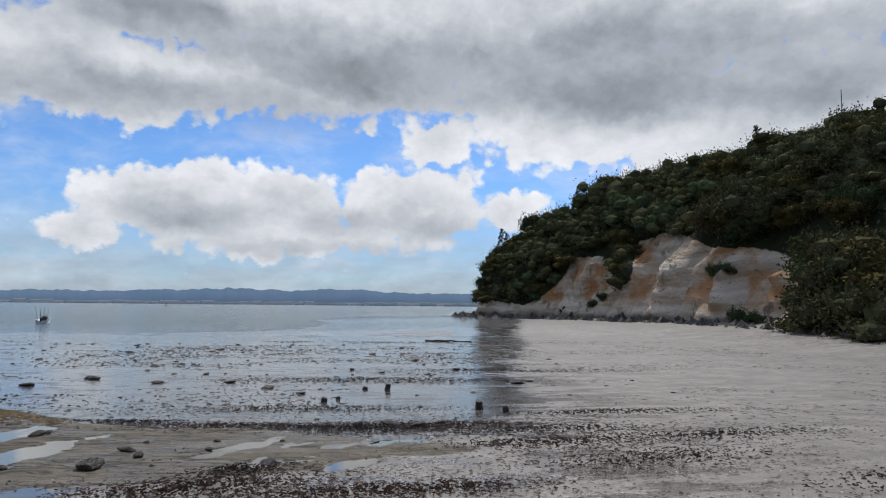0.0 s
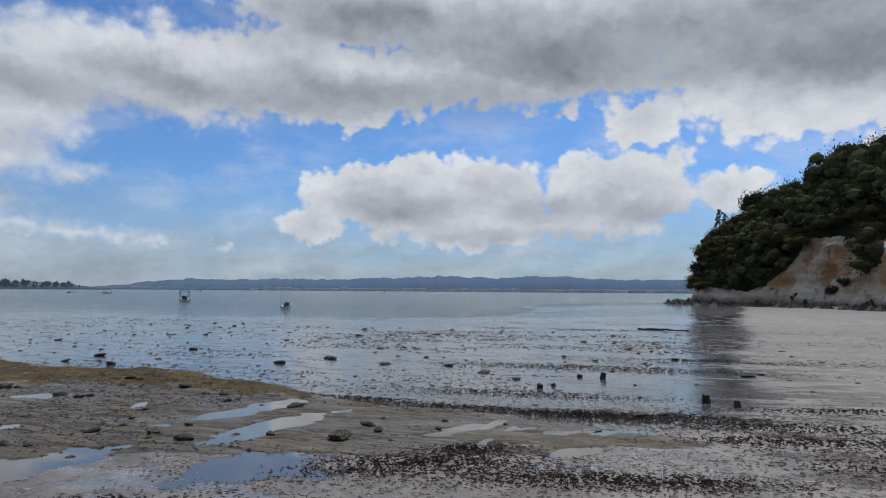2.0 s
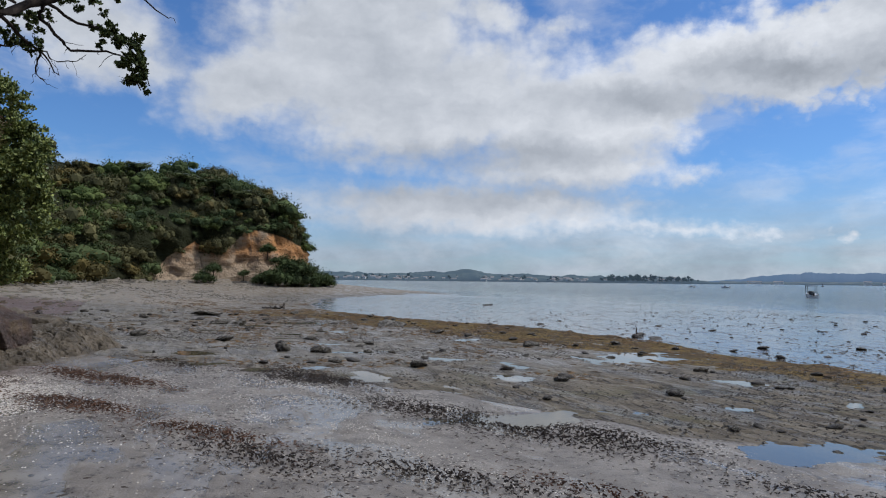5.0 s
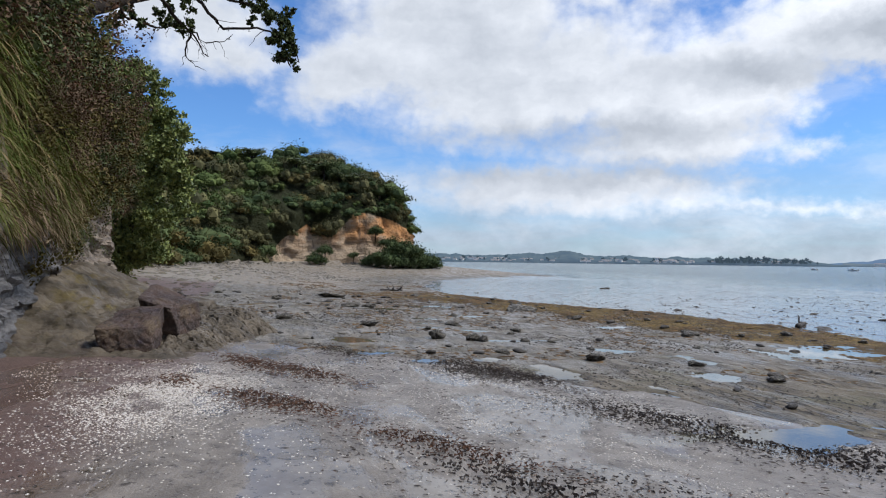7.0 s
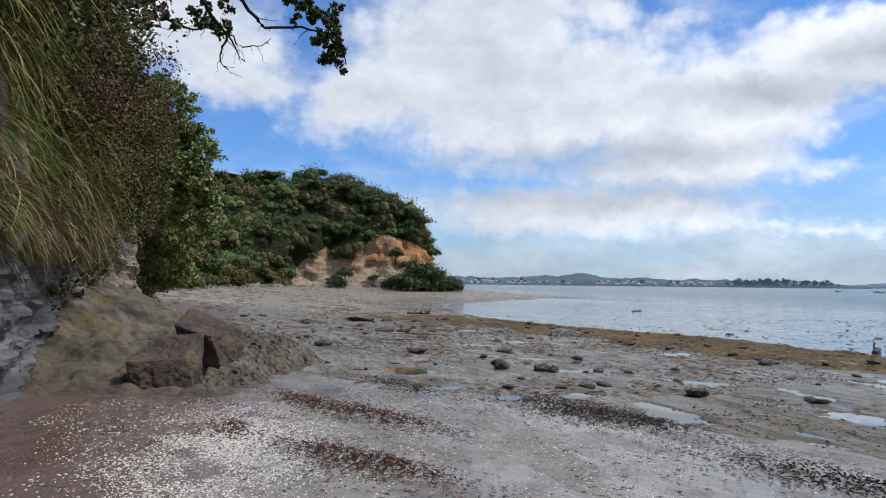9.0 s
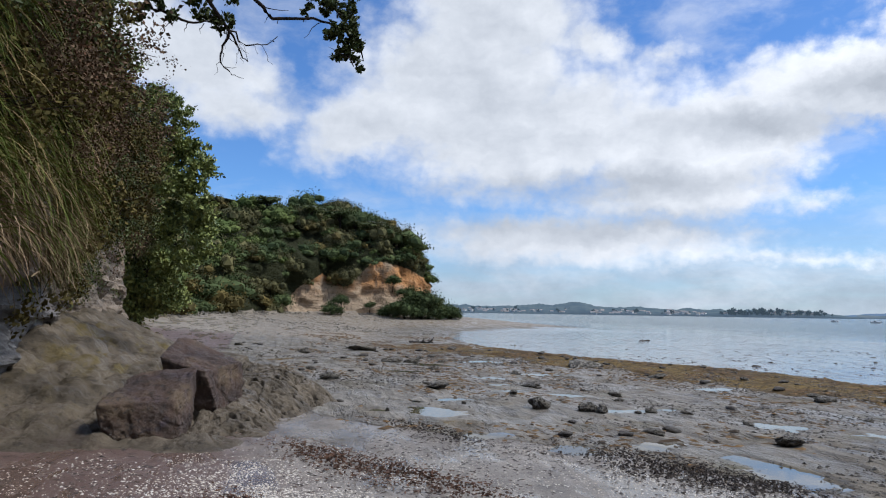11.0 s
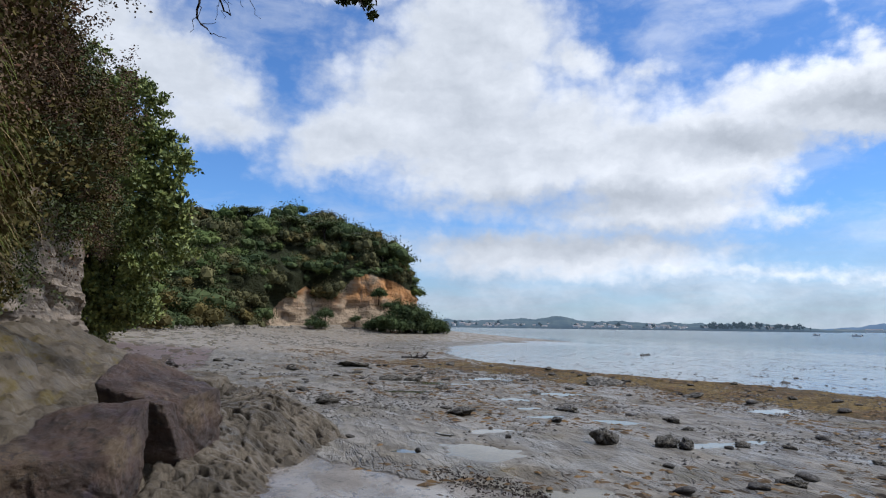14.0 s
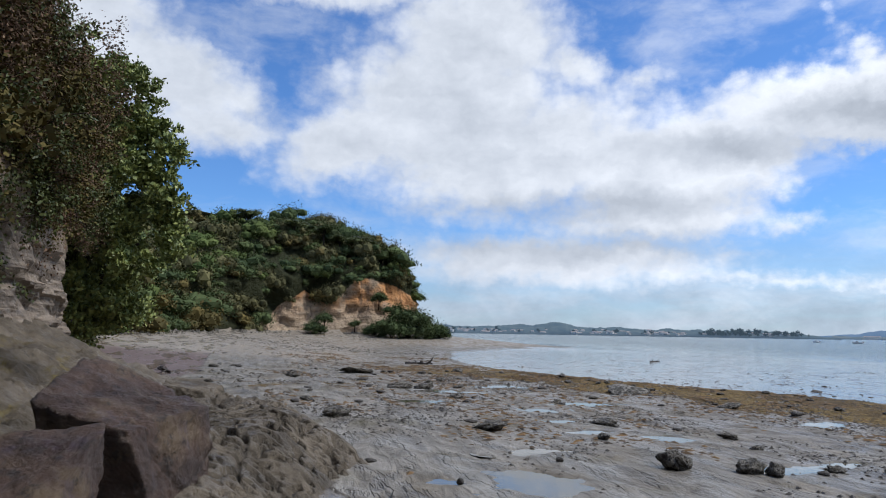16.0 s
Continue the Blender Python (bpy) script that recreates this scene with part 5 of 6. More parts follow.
def dress_bank():
    r = np.random.default_rng(61)
    green = [tussock(62 + i, "grass", 110, 0.72) for i in range(3)]
    dry = [tussock(66 + i, "straw", 110, 0.62) for i in range(3)]
    start = min(range(int(length(CLIFF) * 10)), key=lambda k: abs(spot(CLIFF, k / 10)[0] + 8)) / 10
    corner = min(range(int(length(CLIFF) * 10)), key=lambda k: abs(spot(CLIFF, k / 10)[0] + 28.8)) / 10
    flax = [tussock(90 + i, "grass", 60, 0.95) for i in range(2)]
    tufts = 0
    while tufts < 330:
        run, h = start + r.uniform(1.0, 12.0), r.uniform(1.95, 4.5)
        if float(rough_noise(np.array([run * 0.55]), np.array([h * 0.9]), 88, 3)[0]) < r.uniform(-0.9, -0.1):
            continue                # bare patches between the tufts
        tufts += 1
        p, out = cliff_point(run, h)
        straw = r.uniform() < (0.75 if h < 2.5 else 0.22)
        long = h > 2.9 and r.uniform() < 0.22
        me = flax[int(r.integers(0, 2))] if long else (dry if straw else green)[int(r.integers(0, 3))]
        straw = straw and not long
        k = r.uniform(0.5, 1.2)
        top = thing("tussock", "dry straw-coloured grass hanging from the bank" if straw else "long green grass drooping from the bank", "grass", "grass on the bank", m=
              Matrix.Translation(p - out * 0.06) @ pose(0, 0, 0, r.uniform(-25, 25), 0, math.degrees(math.atan2(out.y, out.x)) + r.uniform(-60, 60)) @ Matrix.Diagonal((k, k, k * r.uniform(0.8, 1.3), 1)))
        tagged(part("foliage", me, top), kind="stuff")
    brown = [shrub(71, "leaf_brown", 4600, 0.034), shrub(72, "leaf_brown", 3800, 0.044), shrub(73, "leaf_coast", 3800, 0.046)]
    olive = [shrub(75 + i, "leaf_olive") for i in range(2)]
    for i in range(200):
        u = r.uniform(0, 1)
        run = start + 4.5 + (corner - start - 4.0) * u
        h = r.uniform(2.3, 8.2)
        if (u < 0.55 and h < 4.3 and r.uniform() < 0.72) or (u > 0.5 and h < 3.3):
            continue
        p, out = cliff_point(min(run, corner + 0.6), h)
        k = r.uniform(0.75, 1.3)
        mossy = r.uniform() < 0.35
        plant("olive shrub clinging to the bank" if mossy else "brown half-dead shrub tangled over the bank", (olive if mossy else brown)[int(r.integers(0, 2 if mossy else 3))],
              Matrix.Translation(p + out * 0.15) @ pose(0, 0, 0, r.uniform(0, 360), r.uniform(0, 360), 0) @ Matrix.Diagonal((k, k, k * 1.2, 1)))
    for i in range(64):      # dark growth along the top of the bank
        run = start + (r.uniform(-2, corner - start) if i < 46 else r.uniform(0.5, 9.0))
        p, out = cliff_point(run, r.uniform(5.0, 8.4) if i < 46 else r.uniform(4.3, 5.6))
        k = r.uniform(0.9, 1.5)
        plant("brown half-dead shrub tangled over the bank", brown[int(r.integers(0, 3))], Matrix.Translation(p + out * 0.1) @ pose(0, 0, 0, r.uniform(0, 360), 0, r.uniform(0, 360)) @ Matrix.Diagonal((k, k, k, 1)))


dress_bank()

# ---- boulders and stones ----
def block(seed, size, lean=0.0, round_off=0.35, wear=0.10, cuts=9):
    """A worn angular boulder."""
    bm = bmesh.new()
    bmesh.ops.create_cube(bm, size=1.0)
    bmesh.ops.subdivide_edges(bm, edges=bm.edges[:], cuts=cuts, use_grid_fill=True)
    off = Vector((seed * 3.7, seed * 1.3, seed * 2.1))
    for v in bm.verts:
        p = v.co.copy()
        ball = p.normalized() * 0.62
        p = p.lerp(ball, round_off * min(1.0, (p.length / 0.87) ** 5))
        p.x *= size[0] * (1 + 0.16 * p.z)
        p.y *= size[1] * (1 - 0.12 * p.z)
        p.z *= size[2]
        p.y += lean * p.z
        n = p.normalized()
        q = p * 1.6 + off
        p += n * (wear * noise.noise(q) + wear * 0.5 * noise.noise(q * 2.7) + wear * 0.28 * noise.noise(q * 7) - wear * 0.5 * max(0.0, 0.10 - abs(noise.noise(q * 2.6 + off))) * 3)
        v.co = p
    bmesh.ops.recalc_face_normals(bm, faces=bm.faces[:])
    return bm


def on_ground(x, y, lift=0.0):
    z = float(height(np.array([x]), np.array([y]))[0])
    return Vector((x, y, z + lift))


def slab(seed, low, high, round_off=0.16, wear=0.05, cuts=32):
    """A broken block of sandstone: low and high give the four corners of its foot and of its top, in turn."""
    bm = bmesh.new()
    bmesh.ops.create_cube(bm, size=1.0)
    bmesh.ops.subdivide_edges(bm, edges=bm.edges[:], cuts=cuts, use_grid_fill=True)
    off = Vector((seed * 3.7, seed * 1.3, seed * 2.1))
    low, high = [Vector(v) for v in low], [Vector(v) for v in high]
    middle = sum(low + high, Vector()) / 8
    for v in bm.verts:
        p = v.co.copy()
        p = p.lerp(p.normalized() * 0.62, round_off * min(1.0, (p.length / 0.87) ** 6))
        u, w, h = p.x + 0.5, p.y + 0.5, p.z + 0.5
        a = low[0].lerp(low[1], u).lerp(low[3].lerp(low[2], u), w)
        b = high[0].lerp(high[1], u).lerp(high[3].lerp(high[2], u), w)
        p = a.lerp(b, h) - middle
        n = p.normalized()
        q = (p + off) * 1.9
        crack = max(0.0, 0.05 - abs(noise.noise(q * 1.3 + off))) * 20
        p += n * wear * (1.1 * noise.noise(q) + 0.55 * noise.noise(q * 2.7) + 0.36 * noise.noise(q * 6.5) + 0.22 * noise.noise(q * 14) + 0.12 * noise.noise(q * 30) - 0.45 * crack)
        v.co = p
    bmesh.ops.recalc_face_normals(bm, faces=bm.faces[:])
    return bm, middle


def boulders():
    rocks = (
        ("upright squared boulder of dark red-brown sandstone with an overhanging brow", 3, 0.14, 0.055,
         [(-15.20, -4.20, -0.10), (-15.16, -3.52, -0.12), (-15.85, -3.36, -0.12), (-16.0, -4.1, -0.10)], [(-15.06, -4.28, 0.78), (-14.96, -3.74, 0.62), (-15.75, -3.36, 0.66), (-15.85, -4.12, 1.02)]),
        ("long low boulder of purple-brown sandstone leaning on another", 8, 0.16, 0.055,
         [(-13.90, -4.58, -0.10), (-14.06, -3.86, -0.12), (-14.72, -3.84, -0.10), (-14.75, -4.62, -0.10)], [(-13.86, -4.66, 0.36), (-14.10, -3.86, 0.40), (-14.85, -3.80, 0.70), (-14.66, -4.50, 0.60)]),
        ("flat grey slab lying on the rock platform", 5, 0.3, 0.05,
         [(-20.6, -4.5, 0.02), (-20.5, -3.7, 0.0), (-21.8, -3.5, 0.0), (-22.0, -4.4, 0.02)], [(-20.7, -4.4, 0.42), (-20.6, -3.8, 0.34), (-21.7, -3.6, 0.34), (-21.9, -4.3, 0.44)]),
    )
    for label, seed, round_off, wear, low, high in rocks:
        bm, middle = slab(seed, low, high, round_off, wear)
        thing("boulder", label, "boulder", "boulders under the bank", bm_mesh("boulder", bm, M["platform" if seed == 5 else "boulder"]), Matrix.Translation(middle))


boulders()


def stone_mesh(seed, mat, detail=2):
    bm = bmesh.new()
    bmesh.ops.create_icosphere(bm, subdivisions=detail, radius=0.5)
    off = Vector((seed * 5.1, seed * 2.3, 1.7 * seed))
    for v in bm.verts:
        n = v.co.normalized()
        v.co = n * (0.5 + 0.20 * noise.noise(n * 1.5 + off) + 0.11 * noise.noise(n * 3.6 + off) + (0.085 if detail < 3 else 0.15) * noise.noise(n * 8 + off))
        v.co.z *= 0.72
    return bm_mesh("stone", bm, M[mat], True)


def scatter_stones():
    dark = [stone_mesh(i, "stone") for i in range(4)]
    crust = [stone_mesh(10 + i, "crusted_stone", 3) for i in range(4)]
    r = np.random.default_rng(81)

    def lay(x, y, w, h, me, label, group, turn=None):
        p = on_ground(x, y, h * 0.22)
        thing("stone", label, "stone", group, me, Matrix.Translation(p) @ pose(0, 0, 0, r.uniform(-12, 12), r.uniform(-12, 12), r.uniform(0, 360) if turn is None else turn) @ Matrix.Diagonal((w, w * r.uniform(0.6, 0.9), h, 1)))

    crusted = "rounded stone crusted with barnacles and oysters on the shelf"
    for x, y, w, h in ((-20.96, 0.5, 0.52, 0.2), (-22.1, 3.17, 0.5, 0.24), (-17.7, 1.63, 0.36, 0.34), (-17.4, 2.4, 0.34, 0.26), (-17.25, 2.62, 0.28, 0.24), (-30.3, 8.4, 1.3, 0.3), (-40.2, 0.9, 1.5, 0.32), (-30.7, 1.0, 0.75, 0.32), (-31.1, 1.8, 0.7, 0.3),
                       (-26.3, 9.1, 0.6, 0.22), (-17.5, 3.7, 0.24, 0.14), (-13.6, 5.6, 0.3, 0.14), (-13.95, 5.75, 0.22, 0.12), (-11.9, 5.85, 0.28, 0.16), (-20.2, 10.0, 0.6, 0.24), (-34.2, -2.1, 0.5, 0.3), (-19.9, 1.9, 0.26, 0.14)):
        lay(x, y, w, h, crust[int(r.integers(0, 4))], crusted, "stones on the shelf")
    wet = "small dark wet stone lying on the mud"
    for x, y, w, h in ((-16.7, -1.25, 0.14, 0.12), (-21.5, 4.24, 0.24, 0.14), (-17.96, 0.3, 0.16, 0.12), (-30.6, 0.0, 0.4, 0.2), (-24.4, -2.4, 0.3, 0.16), (-7.26, 7.5, 0.22, 0.12), (-6.4, 7.8, 0.2, 0.1), (-8.3, 11.2, 0.3, 0.16), (-4.9, 7.5, 0.24, 0.12), (-3.7, 8.2, 0.26, 0.16),
                       (-1.38, 11.1, 0.24, 0.24), (-10.45, 20.0, 0.5, 0.24), (-11.4, 18.3, 0.7, 0.2), (-8.25, 19.3, 0.6, 0.14), (-1.2, 28.4, 0.7, 0.16), (-6.2, 19.5, 0.5, 0.16), (-15.8, 16.0, 0.5, 0.26), (-17.2, 21.5, 0.7, 0.16), (-10.7, 20.2, 0.5, 0.2), (-18.3, 18.1, 0.8, 0.2), (-22.4, 16.9, 1.2, 0.14), (-0.4, 11.2, 0.7, 0.16), (-0.9, 11.4, 0.5, 0.2)):
        lay(x, y, w * 0.62, h * 0.75, dark[int(r.integers(0, 4))], wet, "stones on the mud")
    for _ in range(190):    # strewn on the wet flat
        x, y = r.uniform(-34, 6), r.uniform(11.5, 40)
        if y < float(ledge_y(x)) + 0.6:
            continue
        w = 0.04 + 0.15 * r.uniform() ** 4 + 0.0025 * y
        lay(x, y, w * r.uniform(1, 2.2), w * 0.5, dark[int(r.integers(0, 4))], wet, "stones on the mud")
    for _ in range(150):     # strewn on the shelf
        x = r.uniform(-42, -2)
        y = r.uniform(float(sand_y(x)) + 0.3, float(ledge_y(x)) - 0.6)
        w = 0.08 + 0.22 * r.uniform() ** 3 + 0.004 * abs(x)
        if r.uniform() < 0.3:
            lay(x, y, w * 1.3, w * 0.7, crust[int(r.integers(0, 4))], crusted, "stones on the shelf")
        else:
            lay(x, y, w, w * 0.5, dark[int(r.integers(0, 4))], "small dark stone lying on the rock shelf", "stones on the shelf")


scatter_stones()


def stumps():
    r = np.random.default_rng(85)
    for x, y, h, w in ((0.75, 13.66, 0.19, 0.085), (-2.69, 15.2, 0.11, 0.08), (-2.45, 15.7, 0.08, 0.06), (-1.48, 17.9, 0.16, 0.08), (-2.1, 18.0, 0.08, 0.08), (1.25, 13.2, 0.11, 0.08)):
        bm = bmesh.new()
        bmesh.ops.create_cone(bm, cap_ends=True, segments=9, radius1=w, radius2=w * 0.78, depth=h + 0.12)
        bmesh.ops.subdivide_edges(bm, edges=bm.edges[:], cuts=2)
        for v in bm.verts:
            v.co += Vector((1, 1, 1)) * 0.0 + Vector((noise.noise(v.co * 9 + Vector((x, y, 0))), noise.noise(v.co * 9 + Vector((y, x, 3))), noise.noise(v.co * 7 + Vector((x, 0, y))) * 1.4)) * 0.025
        thing("stump", "black waterlogged wooden stump standing in the mud", "stump", "stumps on the flat", bm_mesh("stump", bm, M["driftwood"], False), Matrix.Translation(on_ground(x, y, h * 0.5 - 0.06)) @ pose(0, 0, 0, r.uniform(-14, 14), r.uniform(-14, 14), r.uniform(0, 360)))


stumps()


def log(name, label, a, b, thick, branches=0, seed=0):
    r = np.random.default_rng(seed)
    A, B = on_ground(*a, thick * 0.6), on_ground(*b, thick * 0.6)
    top = thing(name, label, "driftwood", "driftwood on the shore", m=Matrix.Translation(A))
    path = [q - A for q in wander(A, B, 7, thick * 0.35, r)]
    part("stem", mesh("stem", *tube(path, np.linspace(thick, thick * 0.55, 8), 8), M["driftwood"], True), top)
    for i in range(branches):
        q = path[int(r.integers(1, 7))]
        t = q + Vector((r.normal() * 0.35, r.normal() * 0.35, r.uniform(0.2, 0.6))) * (thick * 7)
        part("branch", mesh("branch", *tube(wander(q, t, 5, thick * 0.5, r), np.linspace(thick * 0.5, thick * 0.15, 6), 6), M["driftwood"], True), top)


log("driftwood", "forked dark driftwood stranded at the edge of the flat", (-49.6, 5.0), (-49.0, 6.5), 0.10, 6, 91)
log("drift_log", "thin dark log lying on the wet flat", (-1.2, 45.2), (1.9, 44.4), 0.07, 0, 92)
log("drift_log", "dark sodden log lying beyond the weedy ledge", (-23.1, 16.4), (-24.4, 17.9), 0.09, 1, 93)
log("drift_log", "dark sodden log lying on the wet flat", (-57.0, 26.0), (-58.2, 27.6), 0.06, 3, 94)
log("drift_log", "bleached fallen trunk at the foot of the bush", (25.2, 48.6), (26.6, 41.5), 0.13, 3, 95)
log("driftwood", "pile of dark branches at the head of the beach", (-36.0, -6.6), (-34.2, -6.0), 0.07, 5, 96)


# ---- wrack, shell and pebbles ----
def strands(seed, count, spread, size):
    """A drift of curled weed: short crooked ribbons with some thickness."""
    r = np.random.default_rng(seed)
    verts, faces = [], []
    for _ in range(count):
        x, y = r.normal() * spread[0] * 0.5, r.normal() * spread[1] * 0.5
        a, s = r.uniform(0, 6.28), size * r.uniform(0.5, 1.6)
        p, k, w = Vector((x, y, r.uniform(0.0, 0.02))), len(verts), r.uniform(0.003, 0.008)
        for i in range(4):
            side = Vector((-math.sin(a), math.cos(a), r.normal() * 0.5)) * w
            verts += [tuple(p - side), tuple(p + side), tuple(p + Vector((0, 0, 0.006)))]
            p = p + Vector((math.cos(a), math.sin(a), r.normal() * 0.22)) * s / 3
            p.z = max(p.z, 0.0)
            a += r.normal() * 0.7
        for i in range(3):
            q = k + 3 * i
            faces += [[q, q + 2, q + 5, q + 3], [q + 2, q + 1, q + 4, q + 5]]
    return verts, faces


def wrack():
    drifts = []

    def drift(*what):
        drifts.append(what)

    drift(-13.3, -2.3, 0.9, 0.3, 25, 420, 'wrack'); drift(-12.4, -1.5, 1.0, 0.3, 32, 420, 'wrack'); drift(-12.9, 1.1, 1.3, 0.55, 20, 1000, 'wrack_dark')
    drift(-12.1, 1.6, 0.6, 0.4, 30, 350, 'wrack_dark'); drift(-10.4, -2.1, 0.7, 0.3, 40, 320, 'wrack'); drift(-10.1, -1.7, 0.6, 0.25, 40, 220, 'wrack')
    drift(-8.3, -0.5, 0.9, 0.25, 40, 320, 'wrack'); drift(-7.3, -0.2, 1.0, 0.3, 35, 360, 'wrack_dark'); drift(-9.3, 2.2, 1.2, 0.45, 30, 620, 'wrack_dark')
    drift(-7.9, 2.7, 1.4, 0.3, 30, 420, 'wrack_dark'); drift(-7.4, 3.5, 1.0, 0.35, 28, 450, 'wrack_dark'); drift(-2.5, 6.5, 1.5, 0.5, 25, 900, 'wrack')
    drift(-0.9, 6.4, 1.2, 0.35, 12, 450, 'wrack'); drift(0.0, 6.7, 1.2, 0.3, 10, 350, 'wrack'); drift(-2.2, 7.4, 0.6, 0.3, 30, 260, 'wrack_dark')
    drift(-5.6, 11.9, 1.1, 0.25, 0, 250, 'wrack_dark'); drift(-3.6, 11.3, 1.6, 0.4, -5, 520, 'wrack'); drift(-1.4, 11.0, 1.6, 0.55, -4, 800, 'wrack_dark')
    drift(0.2, 11.2, 1.6, 0.6, 2, 700, 'wrack'); drift(1.4, 9.4, 1.4, 0.6, 12, 520, 'wrack'); drift(2.6, 8.2, 1.6, 0.6, 16, 460, 'wrack')
    drift(1.6, 10.6, 1.8, 0.5, 10, 460, 'wrack_dark'); drift(4.0, 10.0, 2.0, 0.5, 14, 420, 'wrack_dark'); drift(-4.6, 4.2, 1.2, 0.3, 30, 320, 'wrack_dark')
    drift(-6.3, 1.2, 1.2, 0.25, 35, 300, 'wrack_dark'); drift(-5.2, 2.4, 1.0, 0.25, 30, 260, 'wrack'); drift(-14.8, -0.9, 0.9, 0.25, 30, 260, 'wrack_dark')
    drift(3.2, 13.0, 2.4, 0.4, 8, 420, 'wrack_dark'); drift(-3.0, 14.0, 2.6, 0.5, 0, 420, 'wrack_dark'); drift(-1.0, 20.5, 4.5, 0.7, 0, 700, 'wrack_dark')
    drift(2.0, 24.0, 4.5, 0.7, 5, 500, 'wrack_dark'); drift(-11.4, -3.1, 0.5, 0.25, 10, 120, 'wrack'); drift(5.0, 7.0, 1.6, 0.4, 20, 260, 'wrack')
    for i, (x, y, a, b, turn, n, mat) in enumerate(drifts):
        c, s = math.cos(radians(turn)), math.sin(radians(turn))
        v, f = strands(120 + i, int(n * 2.0), (a * 1.6, b * 1.7), 0.030 + 0.0016 * max(y, 0.0))
        v = np.array(v)
        wx, wy = x + v[:, 0] * c - v[:, 1] * s, y + v[:, 0] * s + v[:, 1] * c
        lift = v[:, 2] * np.exp(-((v[:, 0] / a) ** 2 + (v[:, 1] / b) ** 2)) * 1.6 + v[:, 2] * 0.5
        v = np.stack([wx, wy, height(wx, wy) + 0.003 + lift], 1)
        thing("seaweed_drift", "heap of dark red-brown seaweed stranded on the sand" if mat == "wrack" else "line of blackened seaweed and litter left by the tide", "seaweed", "wrack on the shore", mesh("seaweed_drift", v, f, M[mat]), kind="stuff")


wrack()


def bits(name, label, category, count, area, accept, size, flatness, mat, seed, long=1.0, tall=0.0):
    """Very many small lumps of one sort on the ground, joined."""
    r = np.random.default_rng(seed)
    x, y = r.uniform(area[0], area[1], count * 6), r.uniform(area[2], area[3], count * 6)
    keep = np.nonzero(r.uniform(size=len(x)) < accept(x, y))[0][:count]
    x, y = x[keep], y[keep]
    n = len(x)
    s = size * (0.45 + r.uniform(size=n) ** 2 * 1.4) * (1 + np.maximum(np.hypot(x + 5, y) - 8, 0) * 0.014)
    z = height(x, y)
    a = r.uniform(0, 6.28, n)
    base = np.array([[1, 0, 0], [0.2, 0.8, 0.0], [-0.9, 0.3, 0], [-0.3, -0.85, 0], [0.1, 0.05, 1.0]])
    jit = r.uniform(0.65, 1.35, (n, 5, 3))
    p = base[None] * jit * s[:, None, None]
    p[:, :, 0] *= long
    p[:, :, 2] *= flatness
    q = p.copy()
    q[:, :, 0] = p[:, :, 0] * np.cos(a)[:, None] - p[:, :, 1] * np.sin(a)[:, None] + x[:, None]
    q[:, :, 1] = p[:, :, 0] * np.sin(a)[:, None] + p[:, :, 1] * np.cos(a)[:, None] + y[:, None]
    q[:, :, 2] = p[:, :, 2] + z[:, None] + tall
    k = 5 * np.arange(n)[:, None]
    f = np.concatenate([k + np.array([[0, 1, 4]]), k + np.array([[1, 2, 4]]), k + np.array([[2, 3, 4]]), k + np.array([[3, 0, 4]])])
    thing(name, label, category, me=mesh(name, q.reshape(-1, 3), f, M[mat]), kind="stuff")


def clumpy(x, y, f, seed, a=-0.2, b=0.5):
    return step(rough_noise(x * f, y * f * 1.8, seed, 4), a, b)


bits("shell_litter", "white broken cockle shell strewn over the sand", "shells", 70000, (-15, 4, -5, 8.5), lambda x, y: np.clip(zones(x, y)[2] * 1.3 - 0.1, 0, 1) * clumpy(x, y, 0.9, 141, -0.7, 0.4), 0.0078, 0.5, "shell_bits", 142)
bits("shell_bank", "bank of white broken shell heaped at the top of the sand", "shells", 17000, (-13.4, -7.4, -4.4, -1.8), lambda x, y: np.exp(-(((x + 10.7) * 0.9 + (y + 3.05) * 0.5) / 1.4) ** 2 - ((y + 3.05) / 0.65) ** 2) * clumpy(x, y, 1.3, 144, -0.9, 0.2), 0.0082, 0.5, "shell_bits", 164)
bits("shell_litter", "pale shell grit thinly strewn over the beach", "shells", 12000, (-14, 9, -4, 14), lambda x, y: (1 - zones(x, y)[0]) * (1 - zones(x, y)[3]) * 0.6, 0.008, 0.5, "shell_bits", 143)
bits("tide_litter", "dark scraps of weed and bark over the beach", "litter", 20000, (-16, 10, -4.5, 14), lambda x, y: (1 - zones(x, y)[0]) * (1 - 0.4 * zones(x, y)[3]) * clumpy(x, y, 0.5, 145, -0.3, 0.6), 0.012, 0.35, "wrack_dark", 146, 1.9)
bits("tide_litter", "dark scraps of weed and stones strewn up the far sand", "litter", 9000, (1, 30, 9, 48), lambda x, y: (1 - 0.6 * zones(x, y)[3]) * clumpy(x, y, 0.25, 165, -0.1, 0.5), 0.020, 0.35, "wrack_dark", 166, 2.4)
bits("pebbles", "dark pebbles and clods strewn over the wet mud", "pebbles", 11000, (-45, 12, 10, 44), lambda x, y: zones(x, y)[3] * (0.12 + 0.88 * step(x, -20, -13)) * clumpy(x, y, 0.22, 147, -0.35, 0.6), 0.022, 0.45, "stone", 148, 2.2)
bits("pebbles", "dark pebbles and chips over the rock shelf", "pebbles", 19000, (-40, 2, -3, 15), lambda x, y: zones(x, y)[0] * clumpy(x, y, 0.35, 149, -0.2, 0.6), 0.020, 0.6, "stone", 150, 1.3)
